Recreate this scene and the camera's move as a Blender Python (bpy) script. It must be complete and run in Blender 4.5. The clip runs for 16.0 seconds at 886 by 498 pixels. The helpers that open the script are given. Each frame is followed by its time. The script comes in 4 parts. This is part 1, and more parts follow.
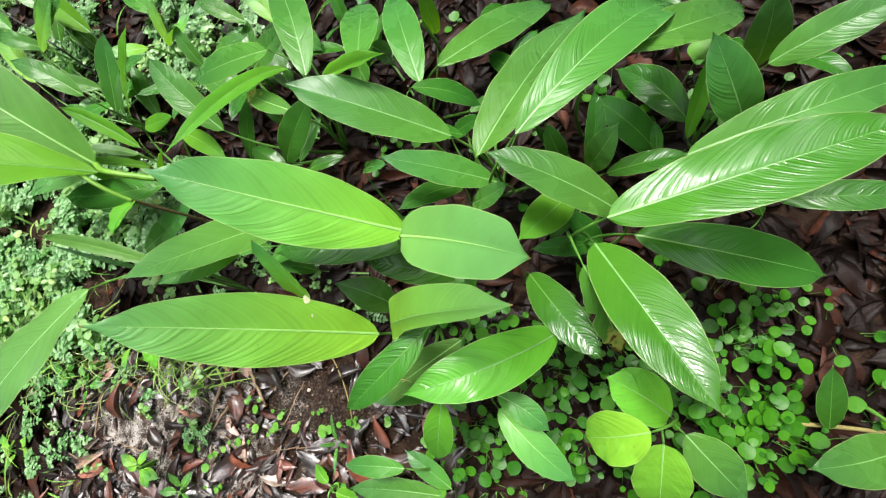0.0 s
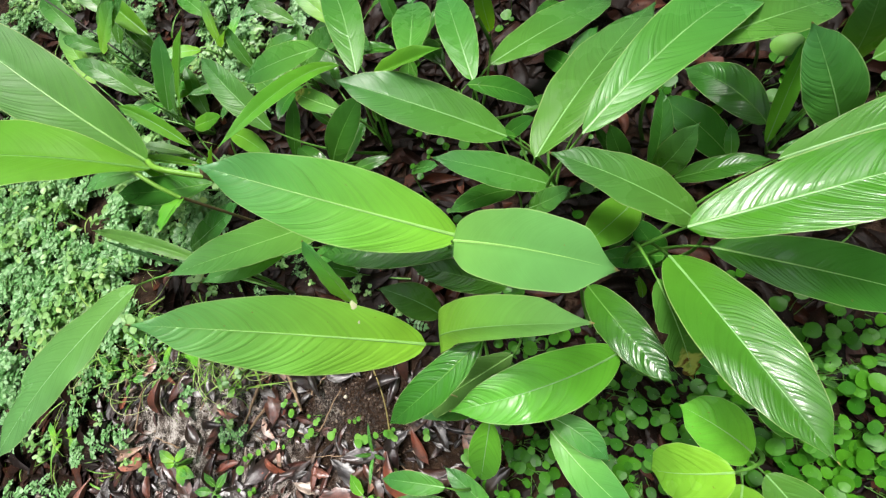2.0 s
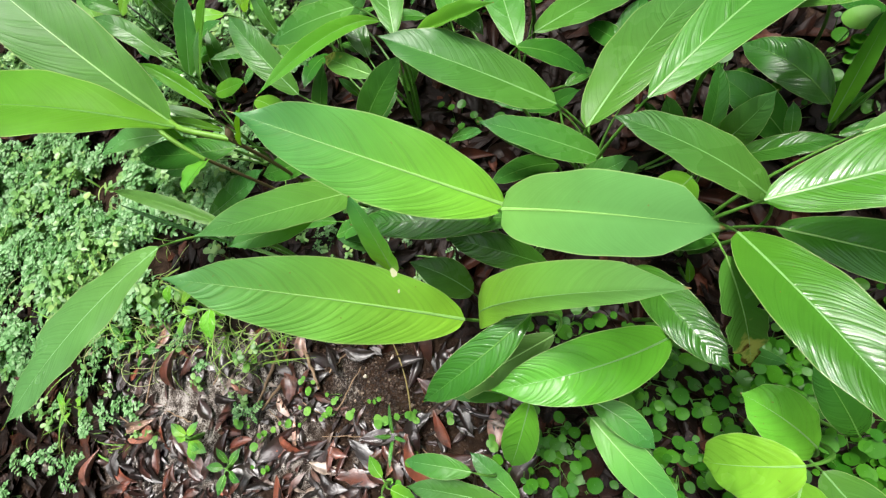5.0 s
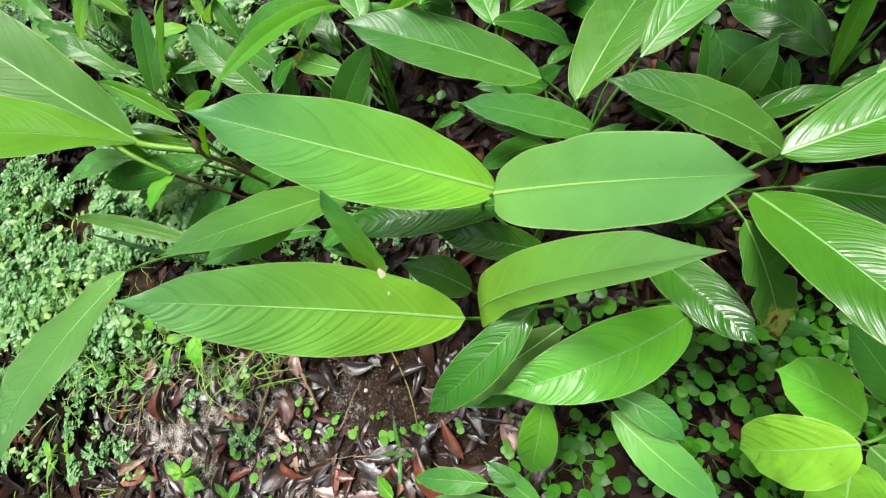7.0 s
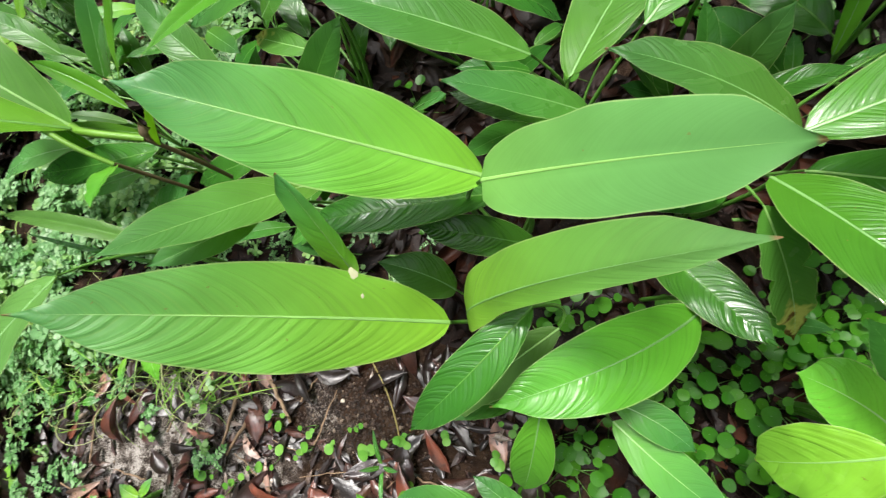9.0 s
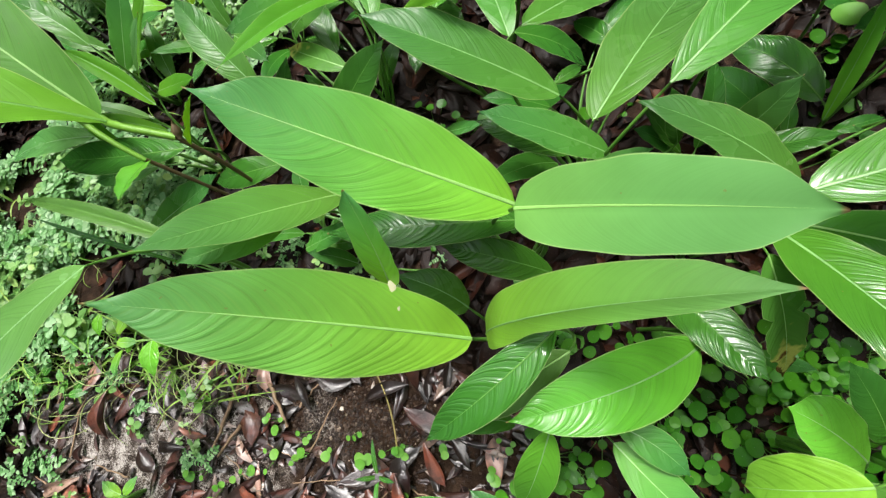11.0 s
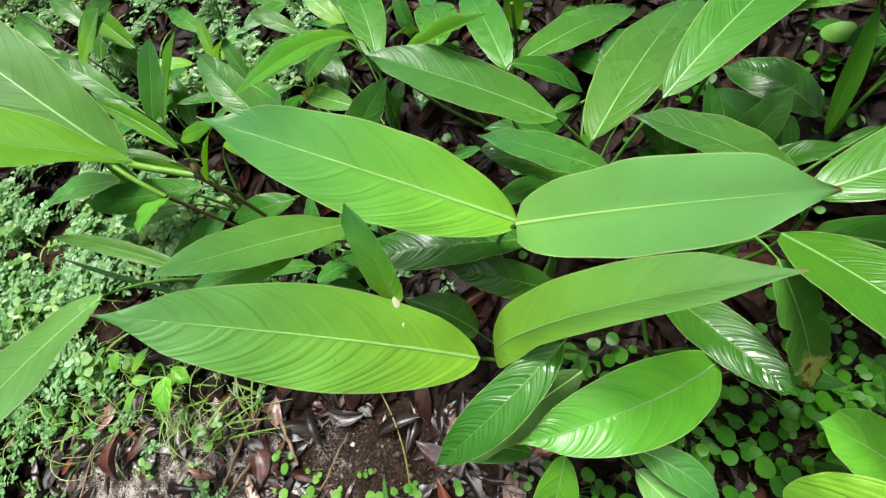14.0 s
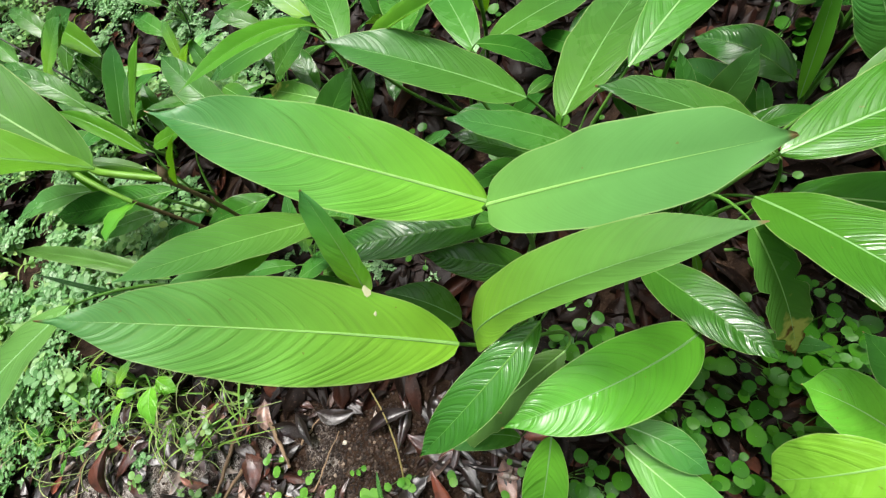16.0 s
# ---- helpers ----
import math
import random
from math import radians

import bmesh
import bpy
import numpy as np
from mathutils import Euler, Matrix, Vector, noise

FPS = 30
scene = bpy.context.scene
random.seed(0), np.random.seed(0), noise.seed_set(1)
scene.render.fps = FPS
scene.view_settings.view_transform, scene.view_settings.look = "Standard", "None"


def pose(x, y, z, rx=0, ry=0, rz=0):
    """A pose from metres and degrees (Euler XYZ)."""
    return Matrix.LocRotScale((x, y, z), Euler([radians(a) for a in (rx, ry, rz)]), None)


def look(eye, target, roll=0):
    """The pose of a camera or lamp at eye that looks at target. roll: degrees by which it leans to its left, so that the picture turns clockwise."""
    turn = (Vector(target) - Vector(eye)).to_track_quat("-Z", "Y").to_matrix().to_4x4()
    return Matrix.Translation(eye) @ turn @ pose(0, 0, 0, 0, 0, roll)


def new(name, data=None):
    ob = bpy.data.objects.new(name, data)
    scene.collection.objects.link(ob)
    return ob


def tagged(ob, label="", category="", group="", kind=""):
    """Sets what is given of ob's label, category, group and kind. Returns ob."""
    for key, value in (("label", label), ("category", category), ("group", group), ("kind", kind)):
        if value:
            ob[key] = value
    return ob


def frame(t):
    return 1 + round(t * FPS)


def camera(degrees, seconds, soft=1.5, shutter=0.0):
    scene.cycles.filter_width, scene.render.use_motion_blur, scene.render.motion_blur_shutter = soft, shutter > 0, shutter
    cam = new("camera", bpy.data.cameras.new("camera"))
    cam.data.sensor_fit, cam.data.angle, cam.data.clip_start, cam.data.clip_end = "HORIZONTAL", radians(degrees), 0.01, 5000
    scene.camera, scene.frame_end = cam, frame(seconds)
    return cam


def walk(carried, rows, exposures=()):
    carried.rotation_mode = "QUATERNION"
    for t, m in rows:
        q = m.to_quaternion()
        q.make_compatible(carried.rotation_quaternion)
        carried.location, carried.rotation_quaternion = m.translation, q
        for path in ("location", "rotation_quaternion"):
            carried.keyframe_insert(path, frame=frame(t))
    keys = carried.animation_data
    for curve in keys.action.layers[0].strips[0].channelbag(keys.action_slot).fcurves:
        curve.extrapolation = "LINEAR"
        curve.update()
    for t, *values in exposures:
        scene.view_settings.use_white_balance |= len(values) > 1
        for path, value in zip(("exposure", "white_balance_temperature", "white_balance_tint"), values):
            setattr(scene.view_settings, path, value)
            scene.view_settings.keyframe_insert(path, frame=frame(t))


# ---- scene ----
cam = camera(93.9, 16.0, soft=1.25, shutter=0.6)
PATH = [
    (0, (0.033, 0.018, 0.822), (-0.424, 0.414, -1.085), -49.0),
    (0.5, (0.035, 0.016, 0.814), (-0.42, 0.4, -1.096), -49.6),
    (1, (0.024, 0.018, 0.802), (-0.46, 0.376, -1.105), -52.8),
    (1.5, (0.01, 0.023, 0.794), (-0.484, 0.418, -1.104), -50.1),
    (2, (-0.007, 0.024, 0.796), (-0.599, 0.442, -1.068), -52.6),
    (2.5, (-0.016, 0.02, 0.799), (-0.605, 0.446, -1.065), -51.2),
    (3, (-0.023, 0.017, 0.797), (-0.617, 0.427, -1.068), -52.0),
    (3.5, (-0.034, 0.008, 0.797), (-0.628, 0.416, -1.069), -51.3),
    (4, (-0.047, -0.001, 0.792), (-0.648, 0.399, -1.073), -51.3),
    (4.2, (-0.053, -0.003, 0.79), (-0.659, 0.385, -1.076), -52.2),
    (6.3, (-0.068, -0.003, 0.741), (-0.653, 0.398, -1.128), -54.7),
    (6.5, (-0.068, -0.007, 0.739), (-0.644, 0.379, -1.137), -56.2),
    (7, (-0.073, -0.007, 0.728), (-0.656, 0.408, -1.14), -55.4),
    (7.5, (-0.074, -0.006, 0.711), (-0.646, 0.403, -1.162), -55.5),
    (8, (-0.081, -0.002, 0.696), (-0.649, 0.403, -1.179), -55.3),
    (8.5, (-0.089, -0.001, 0.681), (-0.656, 0.395, -1.195), -55.8),
    (9, (-0.089, 0.001, 0.676), (-0.587, 0.41, -1.217), -52.5),
    (9.2, (-0.095, 0.001, 0.678), (-0.56, 0.406, -1.224), -50.2),
    (11.3, (-0.133, -0.002, 0.717), (-0.537, 0.507, -1.174), -36.3),
    (11.5, (-0.131, -0.005, 0.719), (-0.538, 0.524, -1.166), -35.4),
    (12, (-0.126, -0.007, 0.724), (-0.534, 0.545, -1.155), -34.7),
    (12.5, (-0.126, -0.009, 0.729), (-0.548, 0.558, -1.142), -35.4),
    (13, (-0.126, -0.01, 0.729), (-0.562, 0.577, -1.132), -35.4),
    (13.5, (-0.126, -0.014, 0.722), (-0.607, 0.631, -1.109), -36.5),
    (14, (-0.12, -0.026, 0.707), (-0.595, 0.647, -1.115), -35.2),
    (14.5, (-0.121, -0.032, 0.695), (-0.597, 0.648, -1.124), -35.0),
    (15, (-0.115, -0.034, 0.693), (-0.578, 0.629, -1.136), -36.7),
    (15.5, (-0.106, -0.033, 0.69), (-0.553, 0.626, -1.145), -37.1),
    (16, (-0.1, -0.034, 0.688), (-0.554, 0.626, -1.144), -38.2),
]
EXPOSURES = [(0.0, 1.70), (1.0, 1.67), (1.5, 1.64), (2.0, 1.54), (4.2, 1.56), (6.3, 1.55), (9.0, 1.52), (11.5, 1.50), (16.0, 1.50)]
walk(cam, [(t, look(eye, target, roll)) for t, eye, target, roll in PATH], EXPOSURES)

# ---- world, sun, exposure ----
world = bpy.data.worlds.new("overcast_sky")
scene.world = world
world.use_nodes = True
wn, wl = world.node_tree.nodes, world.node_tree.links
sky = wn.new("ShaderNodeTexSky")
sky.sky_type, sky.sun_disc = "NISHITA", False
sky.sun_elevation, sky.sun_rotation = radians(68), radians(-15)
sky.air_density, sky.dust_density = 1.0, 4.0
grey = wn.new("ShaderNodeHueSaturation")
grey.inputs["Saturation"].default_value = 0.32
wl.new(sky.outputs[0], grey.inputs["Color"])
wl.new(grey.outputs[0], wn["Background"].inputs["Color"])
wn["Background"].inputs["Strength"].default_value = 0.15
sun = new("sun", bpy.data.lights.new("sun", "SUN"))
sun.data.energy, sun.data.angle, sun.data.color = 1.5, radians(14), (1.0, 0.97, 0.92)
sun.matrix_world = look((-0.63, 2.3, 6), (0, 0, 0))


# ---- materials ----
def shader(name, rough=0.5):
    m = bpy.data.materials.new(name)
    m.use_nodes = True
    n, l = m.node_tree.nodes, m.node_tree.links
    b = n["Principled BSDF"]
    b.inputs["Roughness"].default_value = rough
    return m, n, l, b


def math_node(n, l, op, a, b=None, c=None):
    k = n.new("ShaderNodeMath")
    k.operation = op
    for i, v in enumerate((a, b, c)):
        if v is None:
            continue
        if isinstance(v, (int, float)):
            k.inputs[i].default_value = v
        else:
            l.new(v, k.inputs[i])
    return k.outputs[0]


def mixed(n, l, fac, a, b, kind="MIX"):
    k = n.new("ShaderNodeMix")
    k.data_type, k.blend_type = "RGBA", kind
    for i, v in ((0, fac), (6, a), (7, b)):
        if isinstance(v, (int, float)):
            k.inputs[i].default_value = v
        elif isinstance(v, tuple):
            k.inputs[i].default_value = (*v, 1)
        else:
            l.new(v, k.inputs[i])
    return k.outputs[2]


def noise_node(n, l, scale, detail=4, vector=None, rough=0.55):
    k = n.new("ShaderNodeTexNoise")
    k.inputs["Scale"].default_value, k.inputs["Detail"].default_value = scale, detail
    k.inputs["Roughness"].default_value = rough
    if vector is not None:
        l.new(vector, k.inputs["Vector"])
    return k.outputs["Fac"]


def line_noise(n, l, w, scale):
    k = n.new("ShaderNodeTexNoise")
    k.noise_dimensions = "1D"
    k.inputs["Scale"].default_value, k.inputs["Detail"].default_value = scale, 1
    l.new(w, k.inputs["W"])
    return k.outputs["Fac"]


def ramp(n, l, fac, stops):
    k = n.new("ShaderNodeValToRGB")
    e = k.color_ramp.elements
    while len(e) < len(stops):
        e.new(0.5)
    for el, (p, c) in zip(e, stops):
        el.position, el.color = p, (*c, 1)
    l.new(fac, k.inputs[0])
    return k.outputs[0]


def bumped(n, l, height, strength, distance, target, base=None):
    k = n.new("ShaderNodeBump")
    k.inputs["Strength"].default_value, k.inputs["Distance"].default_value = strength, distance
    l.new(height, k.inputs["Height"])
    if base is not None:
        l.new(base, k.inputs["Normal"])
    l.new(k.outputs[0], target)
    return k.outputs[0]


def object_random(n):
    return n.new("ShaderNodeObjectInfo").outputs["Random"]


def see_through(m, n, l, b, colour, amount):
    """Adds light that passes through a thin blade."""
    t = n.new("ShaderNodeBsdfTranslucent")
    l.new(colour, t.inputs["Color"])
    k = n.new("ShaderNodeMixShader")
    k.inputs[0].default_value = amount
    l.new(b.outputs[0], k.inputs[1])
    l.new(t.outputs[0], k.inputs[2])
    l.new(k.outputs[0], n["Material Output"].inputs["Surface"])


def blade_material(name, base, tip, vein, rough, relief, through_amount, spacing=0.0075, veins=0.16, shine=0.36, quilt=0.0, decay=0.0, sweep=(0.8, 0.9), youth_glow=(1.25, 1.08, 0.8)):
    """A leaf blade. UVMap holds metres along and across the midrib, and Leaf the same from 0 to 1 and -1 to 1."""
    m, n, l, b = shader(name, rough)
    uv = n.new("ShaderNodeUVMap")
    uv.uv_map = "UVMap"
    sx = n.new("ShaderNodeSeparateXYZ")
    l.new(uv.outputs[0], sx.inputs[0])
    lf = n.new("ShaderNodeUVMap")
    lf.uv_map = "Leaf"
    lx = n.new("ShaderNodeSeparateXYZ")
    l.new(lf.outputs[0], lx.inputs[0])
    rnd = object_random(n)
    co = n.new("ShaderNodeTexCoord").outputs["Object"]
    along, out = lx.outputs[0], math_node(n, l, "ABSOLUTE", lx.outputs[1])
    across = math_node(n, l, "ABSOLUTE", sx.outputs[1])
    # side veins leave the midrib steeply and bend forward along the margin; their spacing is uneven
    bend = math_node(n, l, "MULTIPLY_ADD", math_node(n, l, "MULTIPLY", out, out), sweep[1], sweep[0])
    q = math_node(n, l, "SUBTRACT", sx.outputs[0], math_node(n, l, "MULTIPLY", across, bend))
    wob, loose = noise_node(n, l, 13, 2, co), noise_node(n, l, 60, 2, co)
    q = math_node(n, l, "ADD", q, math_node(n, l, "MULTIPLY", wob, 0.010))
    q = math_node(n, l, "ADD", q, math_node(n, l, "MULTIPLY", loose, 0.0016))
    q = math_node(n, l, "ADD", q, math_node(n, l, "MULTIPLY", rnd, 0.9))
    q = math_node(n, l, "ADD", q, math_node(n, l, "MULTIPLY", math_node(n, l, "SIGN", sx.outputs[1]), 0.137))
    q = math_node(n, l, "ADD", q, math_node(n, l, "MULTIPLY", line_noise(n, l, q, 0.6 / spacing), spacing * 0.8))
    main = math_node(n, l, "ABSOLUTE", math_node(n, l, "SINE", math_node(n, l, "MULTIPLY", q, math.pi / spacing)))
    wide = math_node(n, l, "SINE", math_node(n, l, "MULTIPLY", q, 2 * math.pi / (spacing * 2.7)))
    fine = math_node(n, l, "SINE", math_node(n, l, "MULTIPLY", q, 2 * math.pi / (spacing / 3.3)))
    each = ramp(n, l, line_noise(n, l, q, 0.45 / spacing), [(0.35, (0.25, 0.25, 0.25)), (0.65, (1, 1, 1))])
    patch, cloud = noise_node(n, l, 14, 3, co), noise_node(n, l, 9, 2, co)
    strong = math_node(n, l, "MULTIPLY", ramp(n, l, cloud, [(0.35, (0.4, 0.4, 0.4)), (0.62, (1, 1, 1))]), each)
    line = math_node(n, l, "MULTIPLY", math_node(n, l, "POWER", math_node(n, l, "SUBTRACT", 1.0, main), 3.0), strong)
    # yellow base, dull tip: part pigment, part through-light and sky sheen painted in
    young = tuple(min(a * f, 0.9) for a, f in zip(base, youth_glow))
    c = mixed(n, l, ramp(n, l, math_node(n, l, "MULTIPLY_ADD", patch, 0.3, along), [(0.12, (0, 0, 0)), (0.85, (1, 1, 1))]), young, base)
    c = mixed(n, l, math_node(n, l, "POWER", along, 2.0), c, tip)
    c = mixed(n, l, math_node(n, l, "MULTIPLY", line, veins), c, vein)
    c = mixed(n, l, math_node(n, l, "MULTIPLY", math_node(n, l, "MULTIPLY_ADD", fine, 0.5, 0.5), veins * 0.22), c, vein)
    rim = math_node(n, l, "GREATER_THAN", out, 0.972)
    c = mixed(n, l, math_node(n, l, "MULTIPLY", rim, 0.42), c, (0.36, 0.44, 0.18))
    c = mixed(n, l, ramp(n, l, along, [(0.984, (0, 0, 0)), (0.994, (1, 1, 1))]), c, (0.24, 0.15, 0.06))
    hs = n.new("ShaderNodeHueSaturation")
    l.new(c, hs.inputs["Color"])
    l.new(math_node(n, l, "MULTIPLY_ADD", rnd, 0.016, 0.491), hs.inputs["Hue"])
    pleat = math_node(n, l, "MULTIPLY", math_node(n, l, "ADD", math_node(n, l, "MULTIPLY_ADD", main, 0.8, -0.5), math_node(n, l, "MULTIPLY", wide, 0.22)), math_node(n, l, "MULTIPLY", strong, veins))
    v = math_node(n, l, "ADD", math_node(n, l, "MULTIPLY_ADD", patch, 0.5, 0.62), math_node(n, l, "MULTIPLY", rnd, 0.2))
    l.new(math_node(n, l, "ADD", v, pleat), hs.inputs["Value"])
    hs.inputs["Saturation"].default_value = 0.94
    b.inputs["Specular IOR Level"].default_value = shine
    speck = noise_node(n, l, 160, 2, co)
    spots = math_node(n, l, "MULTIPLY", math_node(n, l, "GREATER_THAN", speck, 0.76), 0.5)
    c = mixed(n, l, spots, hs.outputs[0], (0.16, 0.12, 0.03))
    if decay:
        rot = math_node(n, l, "ADD", math_node(n, l, "MULTIPLY", noise_node(n, l, 30, 3, co), 1.1), math_node(n, l, "MULTIPLY_ADD", along, decay, -decay * 0.75))
        c = mixed(n, l, ramp(n, l, rot, [(0.52, (0, 0, 0)), (0.62, (1, 1, 1))]), c, (0.38, 0.40, 0.09))
        c = mixed(n, l, ramp(n, l, rot, [(0.68, (0, 0, 0)), (0.74, (1, 1, 1))]), c, (0.12, 0.06, 0.02))
    l.new(c, b.inputs["Base Color"])
    l.new(math_node(n, l, "MULTIPLY_ADD", patch, 0.24, rough - 0.12), b.inputs["Roughness"])
    b.inputs["IOR"].default_value = 1.45
    h = math_node(n, l, "ADD", math_node(n, l, "POWER", main, 0.8), math_node(n, l, "MULTIPLY", fine, 0.12))
    h = math_node(n, l, "MULTIPLY", math_node(n, l, "ADD", h, math_node(n, l, "MULTIPLY", wide, 0.5)), strong)
    h = math_node(n, l, "ADD", h, math_node(n, l, "MULTIPLY", patch, 3.0))
    if quilt:
        h = math_node(n, l, "ADD", h, math_node(n, l, "MULTIPLY", noise_node(n, l, 95, 2, co), quilt))
    bumped(n, l, h, relief, 0.0011, b.inputs["Normal"])
    tc = mixed(n, l, 1.0, c, (1.75, 1.45, 0.45), "MULTIPLY")
    see_through(m, n, l, b, tc, through_amount)
    return m


LONG, YOUNG_GLOW = (0.9, 0.85), (1.55, 1.14, 0.4)
FRESH = blade_material("fresh_blade", (0.118, 0.39, 0.018), (0.042, 0.18, 0.052), (0.24, 0.50, 0.08), 0.36, 0.6, 0.27, 0.0118, veins=0.24, shine=0.3, sweep=LONG, youth_glow=YOUNG_GLOW)
LUSH = blade_material("lush_blade", (0.138, 0.46, 0.018), (0.062, 0.255, 0.070), (0.27, 0.55, 0.08), 0.36, 0.6, 0.3, 0.0118, veins=0.22, shine=0.3, sweep=LONG, youth_glow=YOUNG_GLOW)
SMOOTH = blade_material("smooth_blade", (0.120, 0.39, 0.020), (0.085, 0.25, 0.060), (0.22, 0.46, 0.09), 0.34, 0.3, 0.25, 0.0105, veins=0.13, sweep=LONG, youth_glow=YOUNG_GLOW)
BRIGHT = blade_material("bright_blade", (0.075, 0.335, 0.007), (0.055, 0.26, 0.010), (0.18, 0.45, 0.05), 0.17, 0.6, 0.25, 0.0088, 0.22, 0.26)
MEADOW = blade_material("meadow_blade", (0.080, 0.285, 0.026), (0.050, 0.20, 0.045), (0.18, 0.42, 0.08), 0.34, 0.45, 0.25, 0.0095, veins=0.18, shine=0.3)
# paler, greyer green: the sky's sheen on the blade is put into its colour
PALE = blade_material("pale_sheen_blade", (0.098, 0.275, 0.055), (0.085, 0.235, 0.055), (0.20, 0.42, 0.11), 0.40, 0.10, 0.18, 0.006, 0.05)
GREEN = blade_material("green_blade", (0.047, 0.192, 0.018), (0.030, 0.126, 0.028), (0.13, 0.34, 0.06), 0.27, 0.5, 0.2, 0.0092, veins=0.22, shine=0.24)
PLEATED = blade_material("pleated_blade", (0.057, 0.222, 0.022), (0.042, 0.168, 0.030), (0.17, 0.40, 0.08), 0.42, 0.6, 0.22, 0.0125, veins=0.25, shine=0.2, sweep=LONG)
RIBBED = blade_material("ribbed_blade", (0.047, 0.190, 0.018), (0.031, 0.13, 0.030), (0.13, 0.35, 0.06), 0.27, 0.55, 0.2, 0.0108, veins=0.26, shine=0.24)
GLOSSY = blade_material("glossy_blade", (0.033, 0.18, 0.005), (0.030, 0.145, 0.007), (0.09, 0.28, 0.04), 0.13, 0.48, 0.2, 0.0056, 0.12, 0.42, youth_glow=(1.5, 1.2, 0.8))
# pale bluish glare on the drooping blade is carried in this green
BLUISH = blade_material("bluish_blade", (0.075, 0.255, 0.050), (0.075, 0.235, 0.065), (0.18, 0.40, 0.12), 0.24, 0.6, 0.2, 0.0095, 0.16, 0.6, sweep=LONG)
WET = blade_material("wet_blade", (0.028, 0.150, 0.006), (0.021, 0.11, 0.009), (0.06, 0.22, 0.03), 0.14, 0.9, 0.14, 0.0072, 0.2, 0.5)
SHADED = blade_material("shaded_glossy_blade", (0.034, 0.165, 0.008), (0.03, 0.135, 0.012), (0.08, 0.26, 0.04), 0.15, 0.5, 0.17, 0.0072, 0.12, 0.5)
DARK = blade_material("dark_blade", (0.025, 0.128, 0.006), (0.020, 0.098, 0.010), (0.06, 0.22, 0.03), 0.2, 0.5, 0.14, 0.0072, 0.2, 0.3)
LIME = blade_material("lime_blade", (0.072, 0.285, 0.003), (0.056, 0.235, 0.006), (0.22, 0.48, 0.04), 0.45, 0.3, 0.32, 0.0105, veins=0.1, shine=0.15, sweep=LONG, youth_glow=(1.35, 1.1, 0.8))
OVATE = blade_material("ovate_blade", (0.110, 0.40, 0.008), (0.09, 0.33, 0.012), (0.24, 0.50, 0.05), 0.20, 0.7, 0.24, 0.012, 0.2, 0.45, 3.0)
OVATE_LIGHT = blade_material("light_ovate_blade", (0.155, 0.46, 0.008), (0.14, 0.41, 0.014), (0.30, 0.56, 0.06), 0.24, 0.6, 0.26, 0.014, 0.12, 0.4, 2.2)
OLIVE = blade_material("olive_blade", (0.050, 0.165, 0.016), (0.075, 0.19, 0.03), (0.12, 0.28, 0.05), 0.4, 0.35, 0.2, 0.009, veins=0.12, shine=0.25)
YELLOWING = blade_material("yellowing_blade", (0.048, 0.185, 0.016), (0.08, 0.20, 0.016), (0.12, 0.28, 0.05), 0.25, 0.5, 0.15, 0.0085, decay=0.7)


def stalk_material(name, colour, rough=0.4):
    m, n, l, b = shader(name, rough)
    co = n.new("ShaderNodeTexCoord").outputs["Object"]
    f = noise_node(n, l, 60, 3, co)
    dark = tuple(v * 0.6 for v in colour)
    l.new(mixed(n, l, f, dark, colour), b.inputs["Base Color"])
    bumped(n, l, f, 0.3, 0.001, b.inputs["Normal"])
    return m


RIB = stalk_material("pale_midrib", (0.29, 0.55, 0.14))
RIB_DARK = stalk_material("green_midrib", (0.09, 0.26, 0.02), 0.75)
RIB_MID = stalk_material("soft_green_midrib", (0.20, 0.42, 0.12))
STALK = stalk_material("green_stalk", (0.10, 0.26, 0.035))
STALK_LIME = stalk_material("yellow_green_stalk", (0.14, 0.33, 0.022), 0.55)
DRY = stalk_material("dried_tissue", (0.62, 0.60, 0.38), 0.7)
STEM_BROWN = stalk_material("brown_sheath", (0.11, 0.075, 0.03), 0.6)


